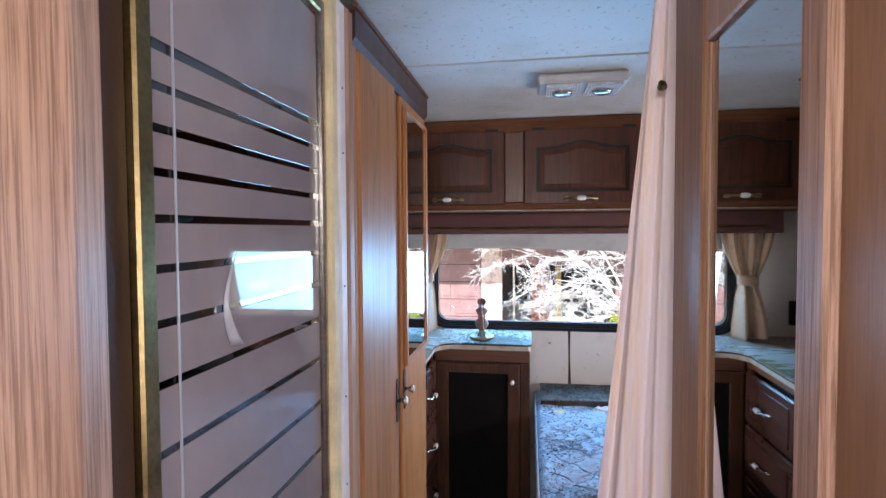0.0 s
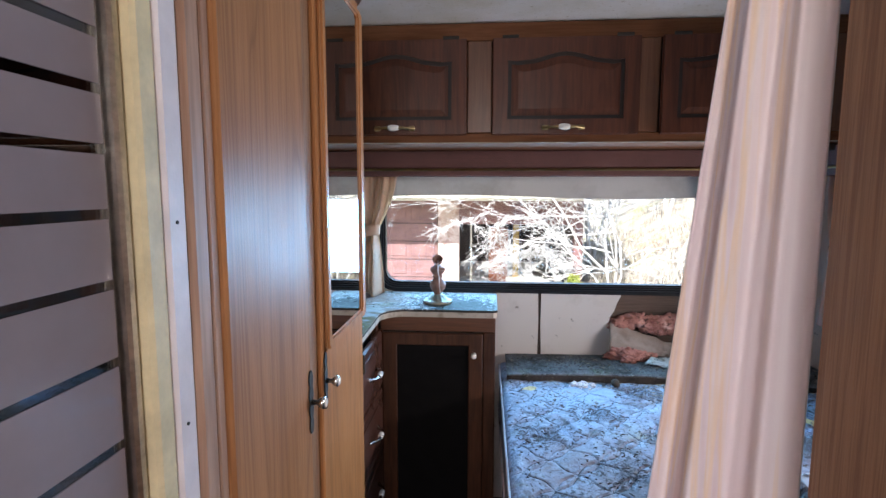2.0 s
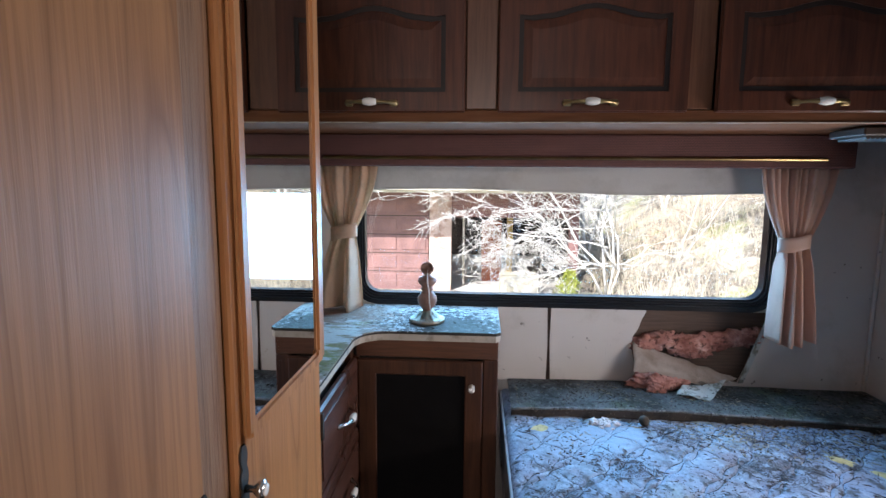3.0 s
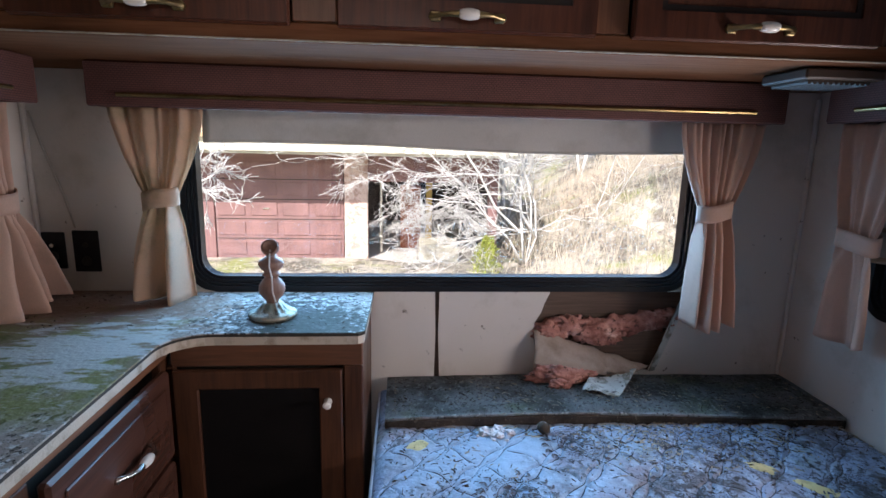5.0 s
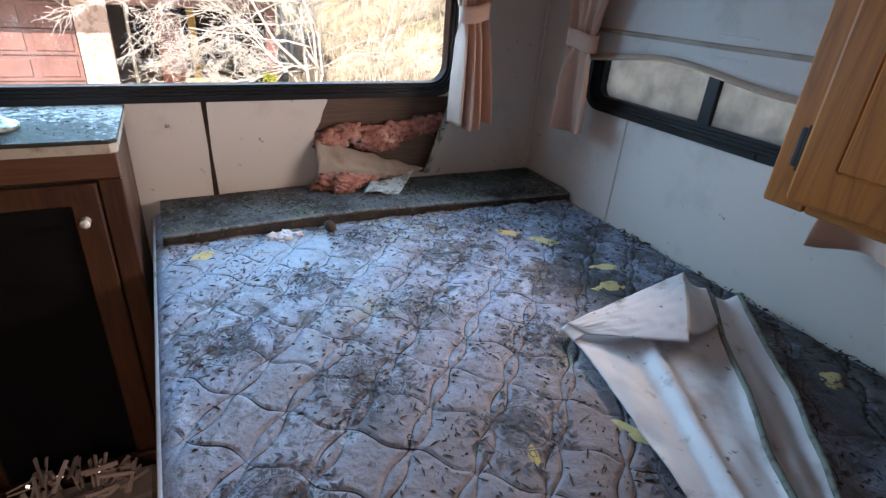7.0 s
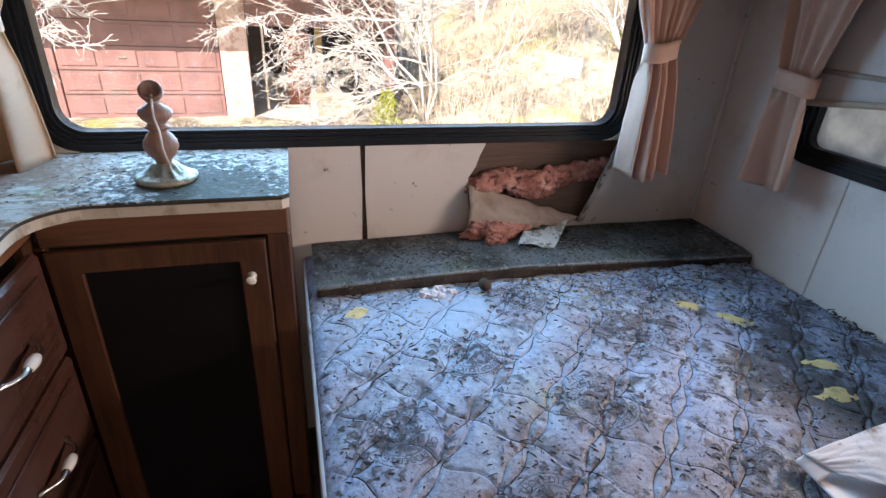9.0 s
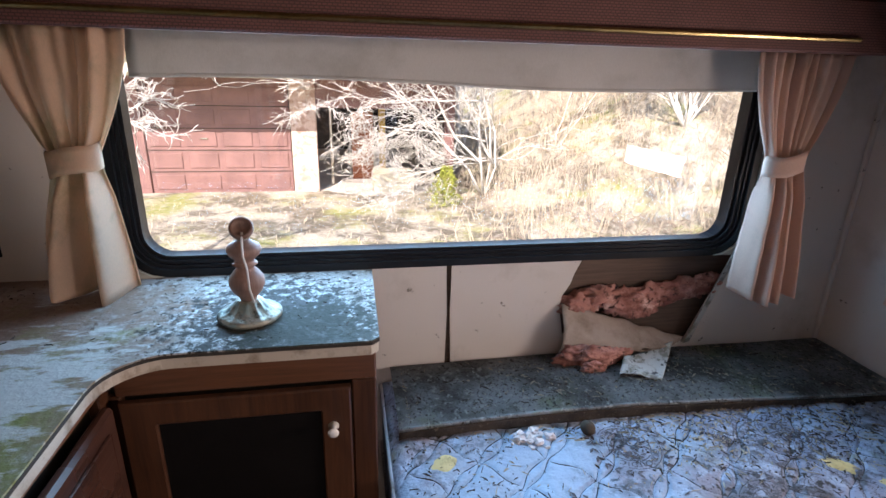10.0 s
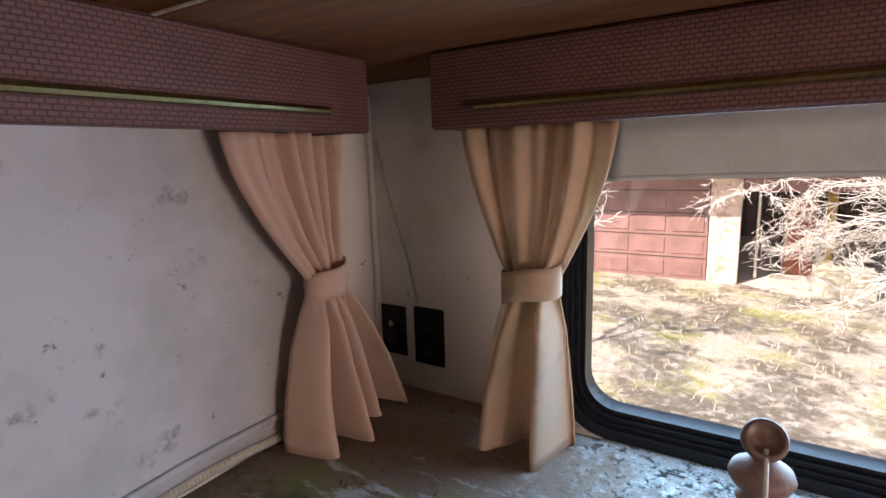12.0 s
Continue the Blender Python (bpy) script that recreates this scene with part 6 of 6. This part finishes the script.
# inner walls near black: the shade of the bay is in their colour
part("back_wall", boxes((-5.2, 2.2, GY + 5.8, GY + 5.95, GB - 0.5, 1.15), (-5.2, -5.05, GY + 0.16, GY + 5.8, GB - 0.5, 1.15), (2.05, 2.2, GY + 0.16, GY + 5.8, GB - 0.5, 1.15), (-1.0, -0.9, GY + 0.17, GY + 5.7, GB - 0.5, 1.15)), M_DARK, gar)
part("slab", boxes((-5.2, 2.3, GY - 0.5, GY + 5.8, GB - 0.35, GB + 0.02)), plain("pale_concrete", (0.5, 0.47, 0.42), 0.8, 0, 0.15, 3.0), gar)
gd = part("garage_door", boxes((-3.60, -1.02, GY + 0.02, GY + 0.06, GB + 0.02, GT - 0.005)), M_BRICKRED, gar, "faded maroon sectional door")
for r in range(5):
    for c in range(4):
        w, h = 2.58 / 4, (GT - GB - 0.03) / 5
        x0, z0 = -3.60 + c * w, GB + 0.02 + r * h
        pb = bmesh.new()
        box(pb, x0 + 0.06, x0 + w - 0.06, GY + 0.002, GY + 0.0195, z0 + 0.07, z0 + h - 0.06, 0.008)
        part("panel", pb, M_BRICKRED, gd)
for r in range(1, 5):
    z = GB + 0.02 + r * (GT - GB - 0.03) / 5
    part("section_joint", boxes((-3.6, -1.02, GY + 0.0145, GY + 0.0198, z - 0.008, z + 0.008)), M_DARK, gd)
part("lock_handle", boxes((-2.65, -2.52, GY - 0.02, GY + 0.018, 0.02, 0.05), bevel=0.005), M_CHROME, gd)


def clutter(name, label, cat, rows, mat):
    th = thing(name, (rows[0][0], rows[0][2], GB + 0.02), label, cat)
    for r in rows:
        part("board", boxes(r, bevel=0.01), mat, th)


clutter("rust_cabinet", "rust red cabinet standing in the open bay", "cabinet", [(0.15, 0.62, GY + 1.2, GY + 1.6, GB + 0.02, 0.45)], M_RUST)
clutter("leaning_plank", "ochre plank leaning in the open bay", "plank", [(0.72, 0.86, GY + 0.8, GY + 0.88, GB + 0.02, 0.58)], plain("ochre_board", (0.42, 0.27, 0.06), 0.7, 0, 0.2, 3.0))
clutter("pale_crate", "pale crate on the garage slab", "crate", [(0.55, 1.35, GY - 0.3, GY + 0.3, GB + 0.02, GB + 0.42)], M_CREAM)
clutter("metal_pole", "thin grey pole in the open bay", "pole", [(-0.30, -0.24, GY + 0.6, GY + 0.66, GB + 0.02, 0.6)], M_CHROME)

# trees and shrubs


def grow(bm, rnd, p, d, length, radius, depth, spread, droop, seg=5):
    """Adds a limb and its twigs."""
    pts, rad = [Vector(p)], [radius]
    n = 5
    for i in range(n):
        d = (d + Vector((rnd.gauss(0, 0.20), rnd.gauss(0, 0.20), rnd.gauss(0, 0.18) - droop))).normalized()
        pts.append(pts[-1] + d * length / n)
        rad.append(max(0.0032, radius * (1 - 0.6 * (i + 1) / n)))
    tube(bm, pts, rad, seg if depth > 2 else 3)
    if depth == 0:
        return
    for _ in range(5):
        i = rnd.randint(1, n)
        e = (d + Vector((rnd.gauss(0, spread), rnd.gauss(0, spread), rnd.gauss(0, spread * 0.7)))).normalized()
        grow(bm, rnd, pts[i], e, length * rnd.uniform(0.38, 0.62), max(0.0042, rad[i] * 0.6), depth - 1, spread, droop, seg)


def tree(name, label, base, stems, seed, spread=0.55, droop=0.0):
    th = thing(name, base, label, "tree")
    rnd = random.Random(seed)
    for d, length, radius, depth, *rise in stems:
        bm = bmesh.new()
        grow(bm, rnd, Vector(base) + Vector((0, 0, rise[0] if rise else -0.06)), Vector(d).normalized(), length, radius, depth, spread, droop)
        part("stem", bm, M_BARK, th, "", True)
    return th


def at_ground(x, y):
    return (x, y, ground_z(x, y))


tree("bare_tree", "bare many-stemmed tree with pale sunlit twigs", at_ground(2.5, 10.6),
     [((0.05, 0.05, 1.0), 3.6, 0.032, 3), ((0.22, -0.05, 1.0), 3.4, 0.026, 3), ((-0.10, 0.05, 1.0), 3.5, 0.030, 3), ((0.35, 0.1, 1.0), 3.2, 0.022, 3), ((-0.22, 0.0, 1.0), 3.2, 0.026, 2),
      ((-1.0, 0.05, 0.22), 1.9, 0.018, 4, 1.0), ((-1.0, -0.1, 0.08), 2.2, 0.018, 4, 1.7), ((-1.0, 0.1, 0.20), 2.2, 0.018, 4, 1.9), ((-1.0, 0.0, 0.0), 2.0, 0.016, 4, 2.2), ((-0.9, 0.1, 0.2), 1.7, 0.016, 4, 0.7), ((-1.0, -0.05, -0.06), 2.1, 0.016, 4, 1.4)], 5, 0.45)
tree("hill_shrub", "clump of thin bare stems on the grassy bank", at_ground(6.1, 10.2),
     [((0.14 * k - 0.77, 0.05 * k - 0.1, 1.0), 2.1, 0.024, 3) for k in range(12)], 9, 0.3)
tree("hanging_branch", "bare branch tips reaching in beside the garage", at_ground(-2.3, 6.6),
     [((-0.03, 0.0, 1.0), 2.6, 0.03, 1), ((1.0, 0.1, -0.02), 0.95, 0.012, 3, 1.9), ((1.0, -0.1, 0.15), 0.9, 0.012, 3, 1.7), ((1.0, 0.1, -0.1), 0.8, 0.010, 3, 2.0)], 21, 0.6)
tree("sapling", "slender bare sapling on the bank", at_ground(4.2, 11.5), [((0.1, 0, 1.0), 2.0, 0.02, 2), ((-0.2, 0.1, 1.0), 1.7, 0.018, 2)], 23, 0.35)
for k, (x, y) in enumerate(((3.0, 15), (5.5, 16.5), (8.0, 14.5), (10.5, 17), (7.0, 19), (4.0, 19.5), (12.5, 15.5), (2.2, 21), (9.5, 11.5), (11.5, 13.0), (7.9, 12.6), (13.5, 12.0), (10.4, 9.8))):
    tree("woodland_tree", "pale bare tree in the sunlit wood", at_ground(x, y), [((0.1 * math.sin(k), 0, 1), 4.2, 0.07, 3), ((0.3 * math.cos(k), 0.1, 1), 3.6, 0.05, 3)], 30 + k, 0.45)

bush = thing("green_bush", at_ground(1.72, 10.3), "low yellow green leafy bush", "bush")
bb = bmesh.new()
rnd = random.Random(6)
bz = ground_z(1.72, 10.3)
for k in range(9):
    a = rnd.uniform(0, 6.28)
    grow(bb, rnd, (1.72, 10.3, bz - 0.03), Vector((0.7 * math.cos(a), 0.7 * math.sin(a), 1)).normalized(), 0.5, 0.008, 1, 0.5, 0)
part("stem", bb, M_BARK, bush)
lb = bmesh.new()
for k in range(1500):
    a, r, h = rnd.uniform(0, 6.28), rnd.random() ** 0.6, rnd.random()
    q = r * (0.42 - 0.26 * h) * (0.7 + 0.5 * noise.noise(Vector((math.cos(a) * 2, math.sin(a) * 2, h * 4))))
    c = Vector((1.72 + q * math.cos(a), 10.3 + q * math.sin(a), bz + 0.03 + 0.68 * h))
    n = Vector((rnd.gauss(0, 1), rnd.gauss(0, 1), rnd.gauss(0, 1))).normalized()
    s = n.orthogonal().normalized() * rnd.uniform(0.015, 0.035)
    t = n.cross(s) * 0.45
    lb.faces.new([lb.verts.new(c + p) for p in (s, t, -s, -t)])
part("crown", lb, M_LEAF, bush)

# neighbour wall outside the side window
nb = boxes((4.2, 4.4, 0.0, 4.6, -0.8, 3.0))
nw = tagged(part("white_shed", nb, plain("white_siding", (0.34, 0.36, 0.35), 0.7, 0, 0.1, 2.0)), "pale grey sided shed beside the trailer", "shed")
for i in range(18):
    part("siding", boxes((4.185, 4.199, 0.0, 4.6, -0.7 + i * 0.2, -0.512 + i * 0.2), bevel=0.004), bpy.data.materials["white_siding"], nw)
